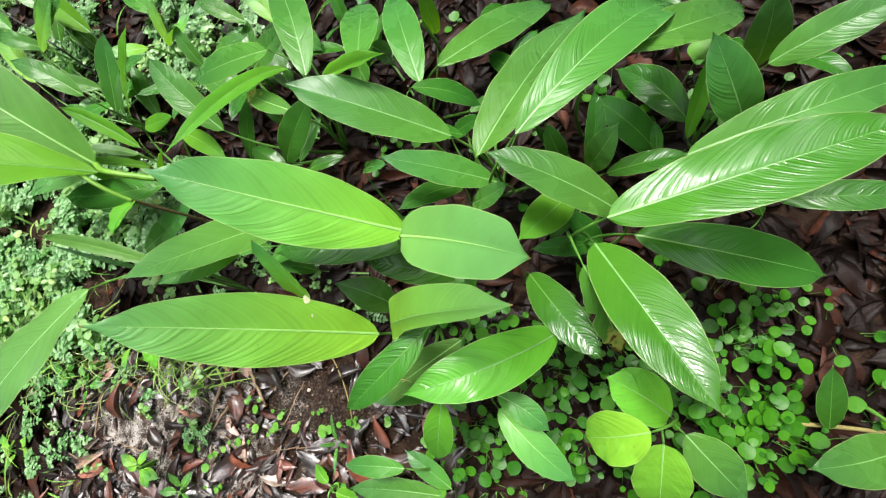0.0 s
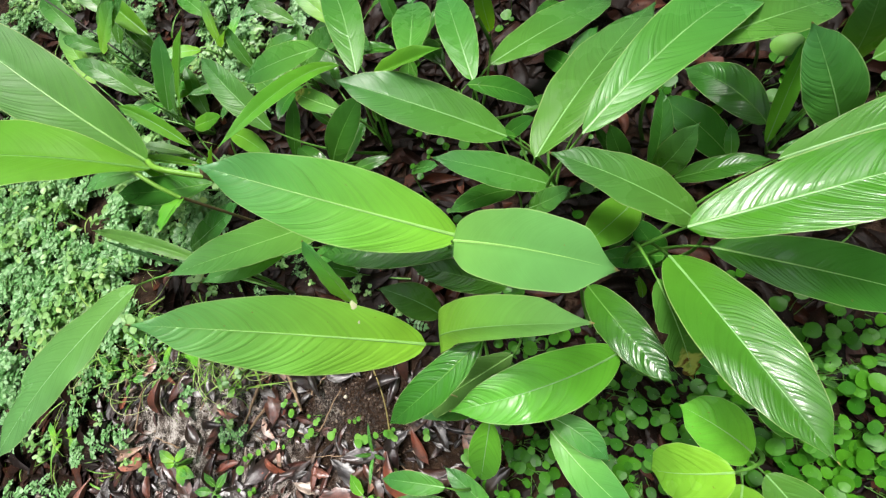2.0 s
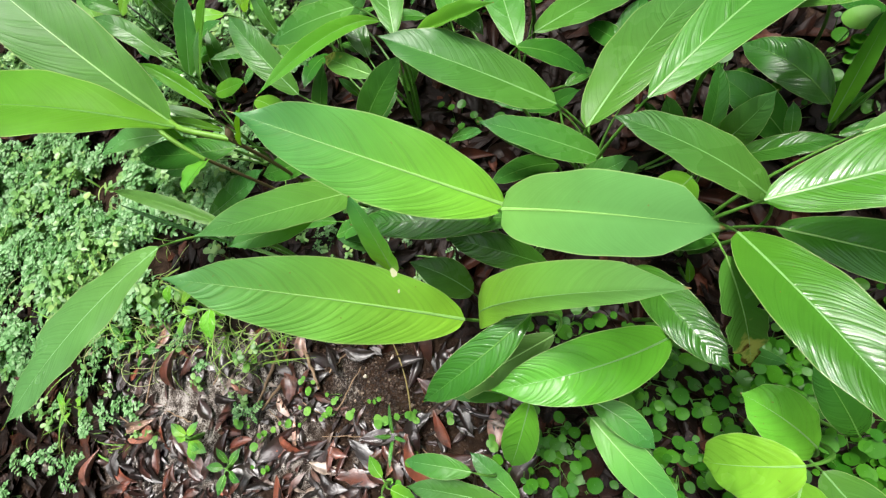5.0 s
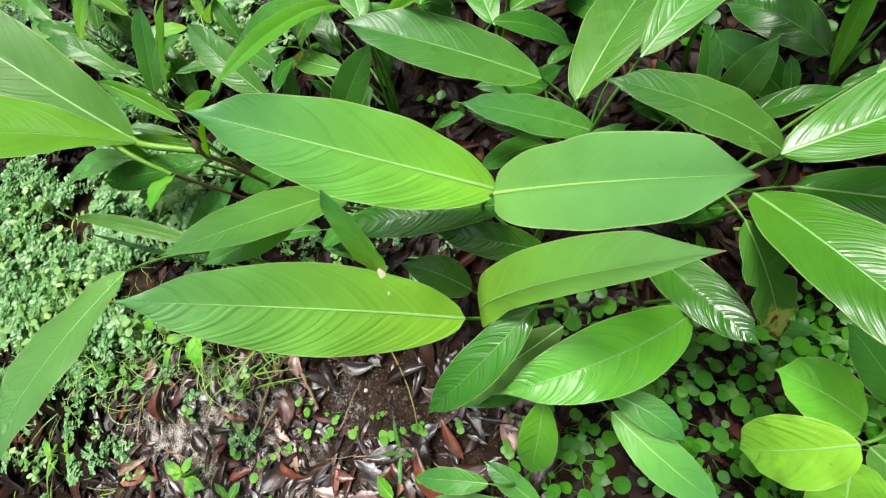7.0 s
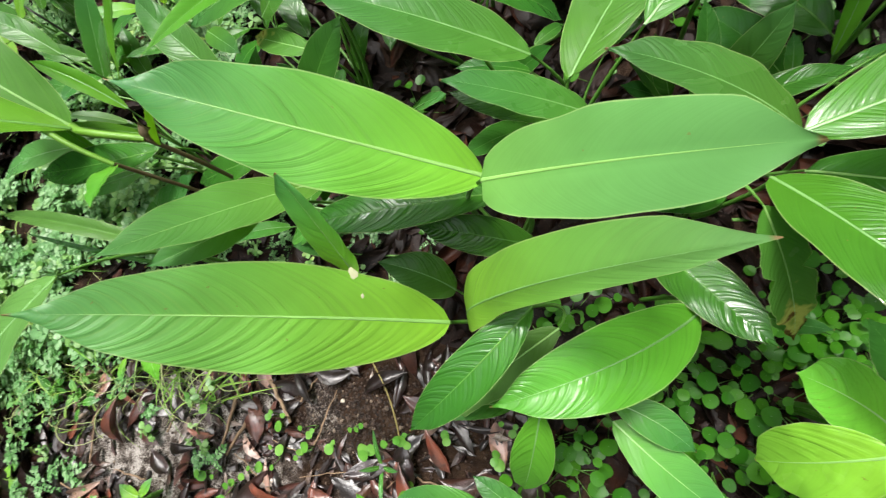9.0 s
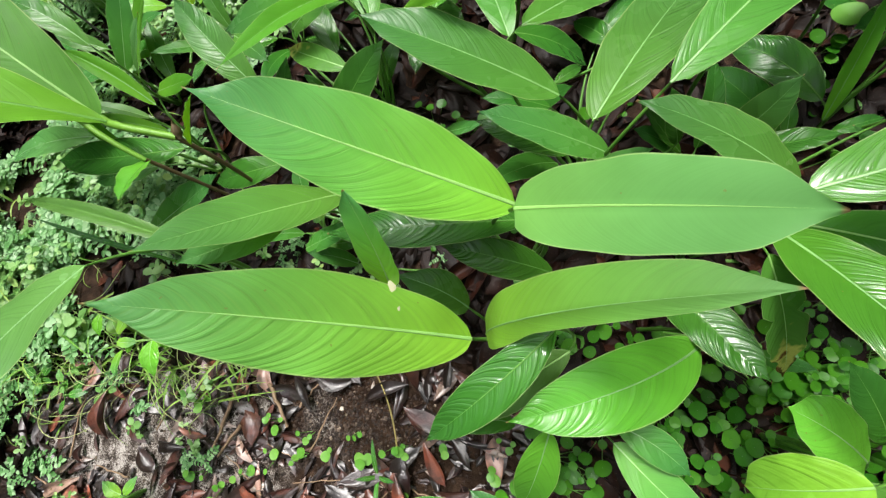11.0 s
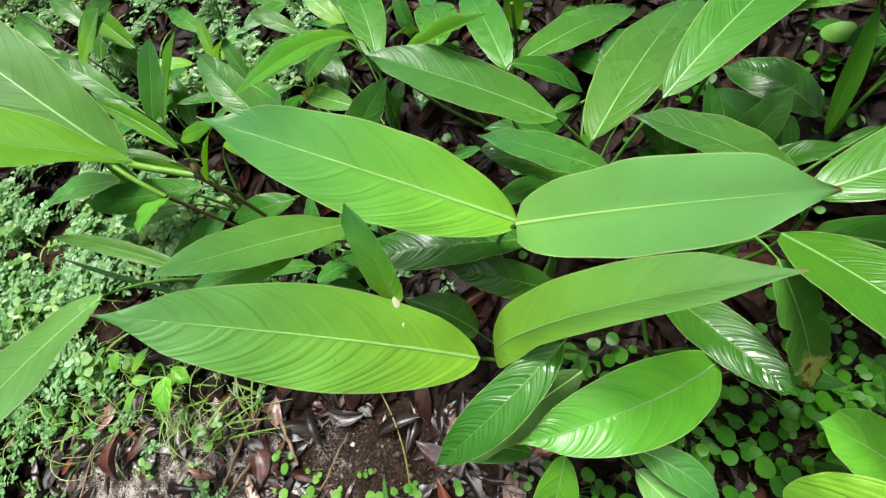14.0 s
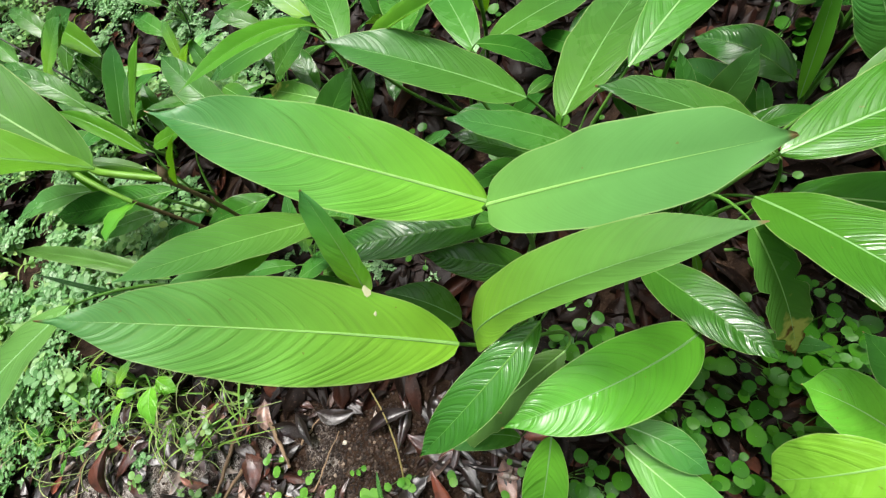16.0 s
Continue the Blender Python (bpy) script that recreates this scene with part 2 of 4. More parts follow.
def soil_material():
    m, n, l, b = shader("wet_soil", 0.9)
    b.inputs["Specular IOR Level"].default_value = 0.1
    co = n.new("ShaderNodeTexCoord").outputs["Object"]
    big, mid, fine = noise_node(n, l, 5, 4, co), noise_node(n, l, 45, 5, co), noise_node(n, l, 420, 4, co)
    c = ramp(n, l, mid, [(0.3, (0.008, 0.004, 0.0025)), (0.5, (0.022, 0.012, 0.007)), (0.7, (0.05, 0.030, 0.019))])
    sand = ramp(n, l, math_node(n, l, "MULTIPLY_ADD", mid, 0.5, math_node(n, l, "MULTIPLY", fine, 0.5)), [(0.43, (0.025, 0.018, 0.014)), (0.5, (0.14, 0.12, 0.105)), (0.58, (0.42, 0.39, 0.36))])
    xy = n.new("ShaderNodeSeparateXYZ")
    l.new(co, xy.inputs[0])
    away = math_node(n, l, "ADD", math_node(n, l, "ABSOLUTE", math_node(n, l, "ADD", xy.outputs[0], 0.82)), math_node(n, l, "MULTIPLY", math_node(n, l, "ABSOLUTE", math_node(n, l, "ADD", xy.outputs[1], 0.25)), 1.3))
    open_sand = math_node(n, l, "SUBTRACT", math_node(n, l, "ADD", big, 0.3), math_node(n, l, "MULTIPLY", away, 0.8))
    c = mixed(n, l, ramp(n, l, open_sand, [(0.42, (0, 0, 0)), (0.53, (0.85, 0.85, 0.85))]), c, sand)
    l.new(c, b.inputs["Base Color"])
    l.new(math_node(n, l, "MULTIPLY_ADD", mid, 0.4, 0.55), b.inputs["Roughness"])
    h = math_node(n, l, "ADD", mid, math_node(n, l, "MULTIPLY", fine, 0.35))
    bumped(n, l, h, 0.9, 0.008, b.inputs["Normal"])
    return m


SOIL = soil_material()


def litter_material(name, stops, shine, island=False, rough=0.2):
    m, n, l, b = shader(name, 0.35)
    r = n.new("ShaderNodeNewGeometry").outputs["Random Per Island"] if island else object_random(n)
    co = n.new("ShaderNodeTexCoord").outputs["Object"]
    f, g = noise_node(n, l, 38, 4, co), noise_node(n, l, 300, 3, co)
    c = ramp(n, l, r, stops)
    c = mixed(n, l, ramp(n, l, f, [(0.42, (0, 0, 0)), (0.62, (0.75, 0.75, 0.75))]), c, (0.010, 0.006, 0.005))
    c = mixed(n, l, ramp(n, l, g, [(0.62, (0, 0, 0)), (0.72, (0.5, 0.5, 0.5))]), c, (0.10, 0.06, 0.04))
    l.new(c, b.inputs["Base Color"])
    l.new(math_node(n, l, "MULTIPLY_ADD", f, 0.4, rough - 0.1), b.inputs["Roughness"])
    b.inputs["Specular IOR Level"].default_value = shine
    bumped(n, l, math_node(n, l, "ADD", f, math_node(n, l, "MULTIPLY", g, 0.3)), 0.6, 0.003, b.inputs["Normal"])
    return m


LITTER = litter_material("dead_leaf_brown", [(0.0, (0.008, 0.0045, 0.0045)), (0.35, (0.020, 0.009, 0.008)), (0.6, (0.050, 0.017, 0.013)), (0.8, (0.11, 0.034, 0.021)), (0.93, (0.24, 0.065, 0.036)), (1.0, (0.32, 0.21, 0.16))], 0.85, rough=0.25)
# rotting litter beneath foliage; its brown also carries the shade there
LITTER_SHADE = litter_material("shade_dark_litter", [(0.0, (0.003, 0.0015, 0.001)), (0.45, (0.006, 0.003, 0.002)), (0.8, (0.015, 0.0055, 0.0035)), (0.94, (0.035, 0.011, 0.006)), (1.0, (0.08, 0.025, 0.013))], 0.12, True, 0.4)
LITTER_BITS = litter_material("leaf_fragments", [(0.0, (0.006, 0.0035, 0.0035)), (0.5, (0.018, 0.009, 0.008)), (0.85, (0.08, 0.03, 0.022)), (1.0, (0.34, 0.27, 0.22))], 0.85, True, 0.27)


def herb_material(name, lo, hi, island=True, rough=0.45, amount=0.25, stops=None, shine=0.3):
    m, n, l, b = shader(name, rough)
    r = n.new("ShaderNodeNewGeometry").outputs["Random Per Island"] if island else object_random(n)
    co = n.new("ShaderNodeTexCoord").outputs["Object"]
    f = noise_node(n, l, 90, 3, co)
    c = ramp(n, l, r, stops) if stops else mixed(n, l, r, lo, hi)
    c = mixed(n, l, math_node(n, l, "MULTIPLY", f, 0.35), c, tuple(v * 0.55 for v in lo))
    l.new(c, b.inputs["Base Color"])
    bumped(n, l, f, 0.35, 0.0015, b.inputs["Normal"])
    b.inputs["Specular IOR Level"].default_value = shine
    see_through(m, n, l, b, mixed(n, l, 1.0, c, (1.4, 1.3, 0.5), "MULTIPLY"), amount)
    return m


ROUND = herb_material("round_leaf_green", (0.022, 0.12, 0.006), (0.062, 0.225, 0.010), False, 0.4, shine=0.22)
SPROUT = herb_material("sprout_green", (0.08, 0.27, 0.025), (0.17, 0.37, 0.06), False, 0.4)
FROND = herb_material("feathered_weed_green", (0.10, 0.27, 0.07), (0.26, 0.46, 0.20), rough=0.40, shine=0.38, stops=[(0.0, (0.05, 0.16, 0.035)), (0.4, (0.14, 0.32, 0.11)), (0.8, (0.23, 0.42, 0.19)), (1.0, (0.36, 0.54, 0.31))])
CLOVER = herb_material("small_weed_green", (0.10, 0.28, 0.05), (0.24, 0.45, 0.10), rough=0.36, shine=0.45, stops=[(0.0, (0.07, 0.20, 0.035)), (0.5, (0.18, 0.35, 0.10)), (0.9, (0.28, 0.47, 0.18)), (1.0, (0.36, 0.50, 0.15))])
GRASS = herb_material("grass_green", (0.12, 0.30, 0.04), (0.28, 0.42, 0.09))
WIRY = herb_material("wiry_stem_green", (0.20, 0.32, 0.09), (0.40, 0.42, 0.20), amount=0.1)
TWIG = stalk_material("twig_bark", (0.26, 0.17, 0.10), 0.7)
PEBBLE = stalk_material("pale_pebble", (0.62, 0.55, 0.45), 0.6)
CLOD = litter_material("soil_clod", [(0.0, (0.012, 0.007, 0.005)), (0.6, (0.035, 0.021, 0.014)), (0.9, (0.075, 0.05, 0.035)), (1.0, (0.26, 0.20, 0.15))], 0.3, True, 0.55)


# ---- building helpers ----
def mesh_of(name, verts, faces, material, uvs=None):
    me = bpy.data.meshes.new(name)
    me.from_pydata([tuple(v) for v in verts], [], faces)
    me.materials.append(material)
    if uvs:
        idx = np.empty(len(me.loops), dtype=np.int32)
        me.loops.foreach_get("vertex_index", idx)
        for key, arr in uvs.items():
            lay = me.uv_layers.new(name=key)
            lay.data.foreach_set("uv", np.asarray(arr, dtype=np.float32)[idx].ravel())
    me.polygons.foreach_set("use_smooth", [True] * len(me.polygons))
    me.update()
    return me


def piece(name, me, parent, label=""):
    ob = new(name, me)
    ob.parent = parent
    return tagged(ob, label) if label else ob


def ground_height(x, y):
    return 0.011 * noise.noise((x * 3.1, y * 3.1, 0.3)) + 0.006 * noise.noise((x * 11, y * 11, 2.0))


def tube(points, radii, sides=6):
    """Rings of a tapered tube along points."""
    verts, faces = [], []
    pts = [Vector(p) for p in points]
    for i, p in enumerate(pts):
        d = (pts[min(i + 1, len(pts) - 1)] - pts[max(i - 1, 0)]).normalized()
        a = d.cross(Vector((0.31, 0.77, 0.21))).normalized()
        b = d.cross(a)
        for k in range(sides):
            an = 2 * math.pi * k / sides
            verts.append(p + (a * math.cos(an) + b * math.sin(an)) * radii[i])
    for i in range(len(pts) - 1):
        for k in range(sides):
            j = (k + 1) % sides
            faces.append((i * sides + k, i * sides + j, (i + 1) * sides + j, (i + 1) * sides + k))
    faces.append(tuple(range(sides)))
    faces.append(tuple((len(pts) - 1) * sides + k for k in reversed(range(sides))))
    return verts, faces


def drip_tip(u):
    return 1 - min(max((u - 0.85) / 0.15, 0), 1) ** 1.5 * 0.98


def lance(u):
    return max(math.sin(math.pi * u ** 0.93), 0) ** (0.6 + 0.16 * u * u) * drip_tip(u)


def blunt(u):
    return max(math.sin(math.pi * u ** 0.8), 0) ** 0.42 * drip_tip(u)


def torn(u):
    return lance(u) * (1 - 0.45 * math.exp(-((u - 0.42) / 0.035) ** 2) - 0.4 * math.exp(-((u - 0.8) / 0.04) ** 2) + 0.12 * noise.noise((u * 17, 4, 2)))


def snapped(u):
    return max(math.sin(math.pi * min(u, 0.78)), 0) ** 0.6 * (1 + 0.06 * noise.noise((u * 23, 1, 5))) * (1 if u < 0.96 else 0.7)


def broad(u):
    return max(math.sin(math.pi * u ** 1.2), 0) ** 0.65 * drip_tip(u)


def oval(u):
    return max(math.sin(math.pi * u ** 0.92), 0) ** 0.52 * drip_tip(u)


def egg(u):
    return max(math.sin(math.pi * u ** 0.85), 0) ** (0.6 + 0.5 * u)


def plant(name, x, y, label, category="plant", group="broad-leaved plants"):
    ob = new(name)
    ob.location = (x, y, ground_height(x, y))
    ob.empty_display_size = 0.02
    return tagged(ob, label, category, group)


def leaf(owner, base, tip, arch, side, width, roll, material, fold=12, outline=lance, wave=0.075, rib=None, stalk=True, curl=0.0, droop=0.0, tuck=None, narrow=1.0):
    """One blade with its midrib and stalk: from base to tip, arched and bent sideways, rolled about its length and folded along the midrib."""
    o = owner.location
    b, t = Vector(base) - o, Vector(tip) - o
    chord = t - b
    length = chord.length
    c = chord / length
    up = (Vector((0, 0, 1)) - c * c.z).normalized()
    s = c.cross(up)
    r = radians(roll)
    folds = (radians(fold), radians(fold)) if isinstance(fold, (int, float)) else (radians(fold[0]), radians(fold[1]))
    cd, nd = s * math.cos(r) + up * math.sin(r), up * math.cos(r) - s * math.sin(r)
    nu, nv = 36, 12
    seed = base[0] * 37 + base[1] * 91
    verts, uv, lf, mids = [], [], [], []
    for i in range(nu + 1):
        u = i / nu
        k = 4 * u * (1 - u)
        mid = b + chord * u + up * (arch * length * k) + s * (side * length * k)
        mid -= nd * droop * length * max(0, 0.22 - u) ** 2 * 10
        mids.append(mid)
        h = width / 2 * outline(u) * (1 + 0.035 * noise.noise((u * 5, seed, 0))) + 0.0004
        for j in range(nv + 1):
            v = 2 * j / nv - 1
            av, fo = abs(v), folds[v > 0]
            if v > 0 and tuck is not None:
                fo = radians(tuck) * min(u / 0.3, 1) ** 1.5
            ripple = wave * width * av * av * (noise.noise((u * 3.6, seed, 3 + (v > 0) * 5)) * 1.0 + 0.16 * math.sin(u * 27 + seed + (v > 0) * 2))
            lift = av * h * math.sin(fo) * (1 - 0.45 * av) + ripple - curl * h * av ** 3
            slim = narrow + (1 - narrow) * max(0, 1 - u / 0.35) if v > 0 else 1
            verts.append(mid + cd * (v * slim * h * math.cos(fo)) + nd * lift * slim)
            uv.append((u * length, v * h))
            lf.append((u, v))
    faces = []
    for i in range(nu):
        for j in range(nv):
            a = i * (nv + 1) + j
            faces.append((a, a + 1, a + nv + 2, a + nv + 1))
    blade = piece("leaf", mesh_of("leaf", verts, faces, material, {"UVMap": uv, "Leaf": lf}), owner)
    rr = width * (0.022 if material in (LUSH, FRESH, PALE) else 0.015) + 0.0003
    tv, tf = [], []
    fr = radians(tuck) * 0.5 if tuck is not None else folds[1]
    for i in range(0, nu, 2):
        w = rr * (1 - 0.985 * (i / (nu - 2)) ** 0.85)
        for dv, dh in ((-1, math.sin(folds[0]) + 0.05), (-0.5, math.sin(folds[0]) * 0.5 + 0.32), (0, 0.42), (0.5, math.sin(fr) * 0.5 + 0.32), (1, math.sin(fr) + 0.05), (0, -0.5)):
            tv.append(mids[i] + cd * (dv * w) + nd * (dh * w + 0.0001))
    for i in range(nu // 2 - 1):
        tf += [(i * 6 + k, i * 6 + (k + 1) % 6, i * 6 + 6 + (k + 1) % 6, i * 6 + 6 + k) for k in range(6)]
    piece("midrib", mesh_of("midrib", tv, tf, rib or (RIB_DARK if material in (DARK, WET) else RIB_MID if material in (GREEN, RIBBED, LIME, GLOSSY, BLUISH, SMOOTH, BRIGHT) else RIB)), blade)
    if stalk:
        d0 = (mids[1] - mids[0]).normalized()
        pts = []
        p1 = mids[0] - d0 * 0.4 * max(mids[0].length, 0.05)
        root = Vector((0.012 * noise.noise((seed, 1, 0)), 0.012 * noise.noise((seed, 2, 0)), -0.005))
        for i in range(13):
            k = i / 12
            pts.append(mids[0] * (1 - k) ** 2 + (p1 * 0.75 + root * 0.25 + Vector((0, 0, 0.02))) * 2 * k * (1 - k) + root * k * k)
        sv, sf = tube(pts, [rr * 0.85 + (0.0034 - rr * 0.6) * (i / 12) ** 0.7 for i in range(13)], 8)
        piece("leaf_stalk", mesh_of("leaf_stalk", sv, sf, STALK if stalk is True else stalk), owner)
    return blade


def leaf_stalk(owner, points, r0, r1, material):
    """A thick stalk that bends through points, smoothed."""
    pts = [Vector(p) - owner.location for p in points]
    for _ in range(3):
        cut = [pts[0]]
        for a, b in zip(pts, pts[1:]):
            cut += [a.lerp(b, 0.25), a.lerp(b, 0.75)]
        pts = cut + [pts[-1]]
    n = len(pts) - 1
    v, f = tube(pts, [r0 + (r1 - r0) * i / n for i in range(n + 1)], 8)
    piece("leaf_stalk", mesh_of("leaf_stalk", v, f, material), owner)


def dry_patch(blade, owner, place, size):
    """A dried pale spot at a torn place of a leaf's margin."""
    p = Vector(place) - owner.location
    v = min(blade.data.vertices, key=lambda q: (q.co - p).length)
    nrm = v.normal if v.normal.z > 0 else -v.normal
    a = nrm.cross(Vector((1, 0.2, 0))).normalized()
    c = nrm.cross(a)
    verts, faces, k = [v.co + nrm * 0.0012], [], 13
    for i in range(k):
        an, r = 2 * math.pi * i / k, size * (0.75 + 0.45 * noise.noise((i * 1.7, 3, 1)))
        verts.append(v.co + nrm * 0.0007 + (a * math.cos(an) * 1.3 + c * math.sin(an)) * r)
    faces = [(0, 1 + i, 1 + (i + 1) % k) for i in range(k)]
    piece("dry_patch", mesh_of("dry_patch", verts, faces, DRY), blade, "dried pale brown patch at the torn edge")


# ---- ground ----
def build_ground():
    near_x = np.arange(-2.6, 1.6, 0.02)
    near_y = np.arange(-1.2, 2.2, 0.02)
    far = np.array([0.3, 0.8, 2, 5, 12, 30, 80, 200, 600])
    xs = np.concatenate([(near_x[0] - far)[::-1], near_x, near_x[-1] + far])
    ys = np.concatenate([(near_y[0] - far)[::-1], near_y, near_y[-1] + far])
    verts = [(x, y, ground_height(x, y)) for y in ys for x in xs]
    w = len(xs)
    faces = [(j * w + i, j * w + i + 1, (j + 1) * w + i + 1, (j + 1) * w + i) for j in range(len(ys) - 1) for i in range(w - 1)]
    ob = new("ground", mesh_of("ground", verts, faces, SOIL))
    tagged(ob, "damp dark brown soil with paler sandy patches", "soil", kind="structure")


build_ground()


def build_sky_screen():
    """An added ring, out of view on all sides, that blocks low sky."""
    m, n, l, b = shader("sky_screen_green", 0.8)
    co = n.new("ShaderNodeTexCoord").outputs["Object"]
    l.new(ramp(n, l, noise_node(n, l, 9, 5, co), [(0.35, (0.012, 0.025, 0.008)), (0.7, (0.05, 0.11, 0.025))]), b.inputs["Base Color"])
    verts, faces, k = [], [], 48
    for i in range(k):
        a = 2 * math.pi * i / k
        for z, r in ((-0.1, 3.3), (1.8, 3.5), (3.8, 3.2), (3.8, 3.7), (-0.1, 3.9)):
            w = r + 0.15 * noise.noise((math.cos(a) * 3, math.sin(a) * 3, z))
            verts.append((-0.4 + w * math.cos(a), 0.4 + w * math.sin(a), z + (z > 2) * 0.4 * noise.noise((math.cos(a) * 4, math.sin(a) * 4, 9))))
    for i in range(k):
        j = (i + 1) % k
        faces += [(i * 5 + q, j * 5 + q, j * 5 + q + 1, i * 5 + q + 1) for q in range(4)]
    tagged(new("backdrop", mesh_of("backdrop", verts, faces, m)), "plain dark green ring added out of view to block the low sky", "thicket", kind="structure")


build_sky_screen()

# ---- broad-leaved plants ----
centre_plant = plant("broadleaf_plant", -0.14, 0.15, "broad-leaved plant with large fresh green lance-shaped leaves")
leaf(centre_plant, (-0.145, 0.153, 0.296), (-0.403, 0.190, 0.474), 0.021, -0.008, 0.097, 3, FRESH)
leaf(centre_plant, (-0.147, 0.143, 0.313), (0.025, 0.080, 0.482), -0.015, -0.020, 0.079, -13, PALE, outline=blunt)
leaf(centre_plant, (-0.138, 0.159, 0.228), (-0.388, 0.138, 0.238), 0.088, -0.021, 0.059, -6, WET)
leaf(centre_plant, (-0.101, 0.107, 0.163), (-0.242, 0.128, 0.223), 0.087, -0.003, 0.048, 7, WET)
leaf(centre_plant, (-0.256, 0.286, 0.209), (-0.188, 0.263, 0.274), 0.052, 0.015, 0.025, 7, GREEN)
leaf(centre_plant, (-0.094, 0.268, 0.153), (-0.184, 0.206, 0.228), 0.081, 0.023, 0.039, 3, DARK)
leaf(centre_plant, (-0.425, 0.140, 0.043), (-0.490, 0.144, 0.107), 0.074, 0.023, 0.030, 3, GREEN)
front_plant = plant("broadleaf_plant", -0.17, 0.04, "broad-leaved plant with bright green leaves, one notched")
notched = leaf(front_plant, (-0.191, 0.014, 0.263), (-0.414, 0.015, 0.499), 0.038, 0.005, 0.086, -0, LUSH)
leaf(front_plant, (-0.184, 0.021, 0.246), (0.010, 0.042, 0.468), 0.089, -0.019, 0.065, -3, SMOOTH, fold=(2, -30), tuck=-34, narrow=0.5, outline=blunt, droop=0.06)
leaf(front_plant, (-0.106, 0.026, 0.304), (-0.235, -0.092, 0.257), 0.069, -0.019, 0.046, 0, WET)
leaf(front_plant, (-0.214, 0.061, 0.129), (-0.306, 0.095, 0.186), 0.082, 0.046, 0.058, -8, GREEN, outline=egg)
leaf(front_plant, (-0.260, 0.058, 0.344), (-0.267, 0.110, 0.449), 0.038, 0.035, 0.036, 14, LUSH, fold=22, stalk=False, outline=blunt)
leaf(front_plant, (-0.149, -0.033, 0.093), (-0.104, 0.009, 0.168), 0.057, 0.017, 0.030, -6, GREEN)
leaf(front_plant, (-0.147, -0.087, 0.123), (-0.231, -0.092, 0.179), 0.059, 0.076, 0.032, -5, GREEN)
glossy_plant = plant("broadleaf_plant", 0.1, 0.17, "broad-leaved plant with wet glossy dark green leaves")
leaf(glossy_plant, (0.101, 0.135, 0.273), (0.198, -0.053, 0.362), 0.075, 0.017, 0.079, 4, GLOSSY, fold=16)
leaf(glossy_plant, (0.113, 0.159, 0.308), (0.406, 0.239, 0.351), 0.035, 0.006, 0.092, 13, GLOSSY, fold=11)
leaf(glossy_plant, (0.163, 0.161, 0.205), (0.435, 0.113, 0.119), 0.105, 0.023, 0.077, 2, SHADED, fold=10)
leaf(glossy_plant, (0.139, 0.177, 0.260), (-0.032, 0.244, 0.336), 0.098, -0.002, 0.066, -15, GREEN)
leaf(glossy_plant, (0.108, 0.274, 0.185), (0.135, 0.288, 0.295), 0.051, 0.045, 0.042, -13, GREEN)
leaf(glossy_plant, (0.081, 0.235, 0.181), (0.004, 0.144, 0.262), 0.052, -0.015, 0.056, 8, LIME)
leaf(glossy_plant, (0.084, 0.105, 0.291), (0.143, -0.006, 0.174), 0.058, -0.005, 0.048, 1, YELLOWING, outline=torn)
leaf(glossy_plant, (0.222, 0.253, 0.260), (0.486, 0.334, 0.276), 0.092, 0.016, 0.058, -6, GREEN)
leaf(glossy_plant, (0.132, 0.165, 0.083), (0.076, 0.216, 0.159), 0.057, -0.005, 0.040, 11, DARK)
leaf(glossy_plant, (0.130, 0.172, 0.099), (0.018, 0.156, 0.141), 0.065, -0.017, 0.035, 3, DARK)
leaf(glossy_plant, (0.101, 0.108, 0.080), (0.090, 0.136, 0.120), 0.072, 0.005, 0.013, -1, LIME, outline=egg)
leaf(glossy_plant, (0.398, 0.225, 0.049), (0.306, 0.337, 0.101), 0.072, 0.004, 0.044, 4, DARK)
low_plant = plant("broadleaf_plant", 0.03, 0.05, "low broad-leaved plant with shiny green leaves")
leaf(low_plant, (0.055, 0.022, 0.194), (-0.153, -0.066, 0.264), 0.125, -0.032, 0.074, -3, BRIGHT)
leaf(front_plant, (-0.084, 0.008, 0.200), (-0.214, -0.082, 0.165), 0.050, -0.003, 0.050, 0, OLIVE, outline=snapped)
leaf(low_plant, (0.016, 0.112, 0.165), (0.111, -0.013, 0.217), 0.071, 0.020, 0.058, -1, WET)
leaf(low_plant, (0.152, 0.021, 0.097), (0.190, 0.004, 0.153), 0.058, 0.036, 0.021, -6, GREEN)
rear_plant = plant("broadleaf_plant", -0.04, 0.3, "tall broad-leaved plant with long ribbed green leaves")
leaf(rear_plant, (-0.057, 0.281, 0.238), (0.114, 0.542, 0.205), 0.041, -0.019, 0.098, 17, RIBBED)
leaf(rear_plant, (0.005, 0.273, 0.317), (0.255, 0.542, 0.176), 0.155, -0.002, 0.079, -3, RIBBED)
leaf(rear_plant, (-0.031, 0.251, 0.207), (-0.190, 0.263, 0.303), 0.044, -0.003, 0.054, -7, GREEN)
leaf(rear_plant, (-0.097, 0.316, 0.244), (-0.332, 0.372, 0.344), 0.045, -0.007, 0.081, -5, GREEN)
leaf(rear_plant, (-0.068, 0.218, 0.206), (-0.005, 0.217, 0.289), 0.033, 0.039, 0.032, -13, GREEN)
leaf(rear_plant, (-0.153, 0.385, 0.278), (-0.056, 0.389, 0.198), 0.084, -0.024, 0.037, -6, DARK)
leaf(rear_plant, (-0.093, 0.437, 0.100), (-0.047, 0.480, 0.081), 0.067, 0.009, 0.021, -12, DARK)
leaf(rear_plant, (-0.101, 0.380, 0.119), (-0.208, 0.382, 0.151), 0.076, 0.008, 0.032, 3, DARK)
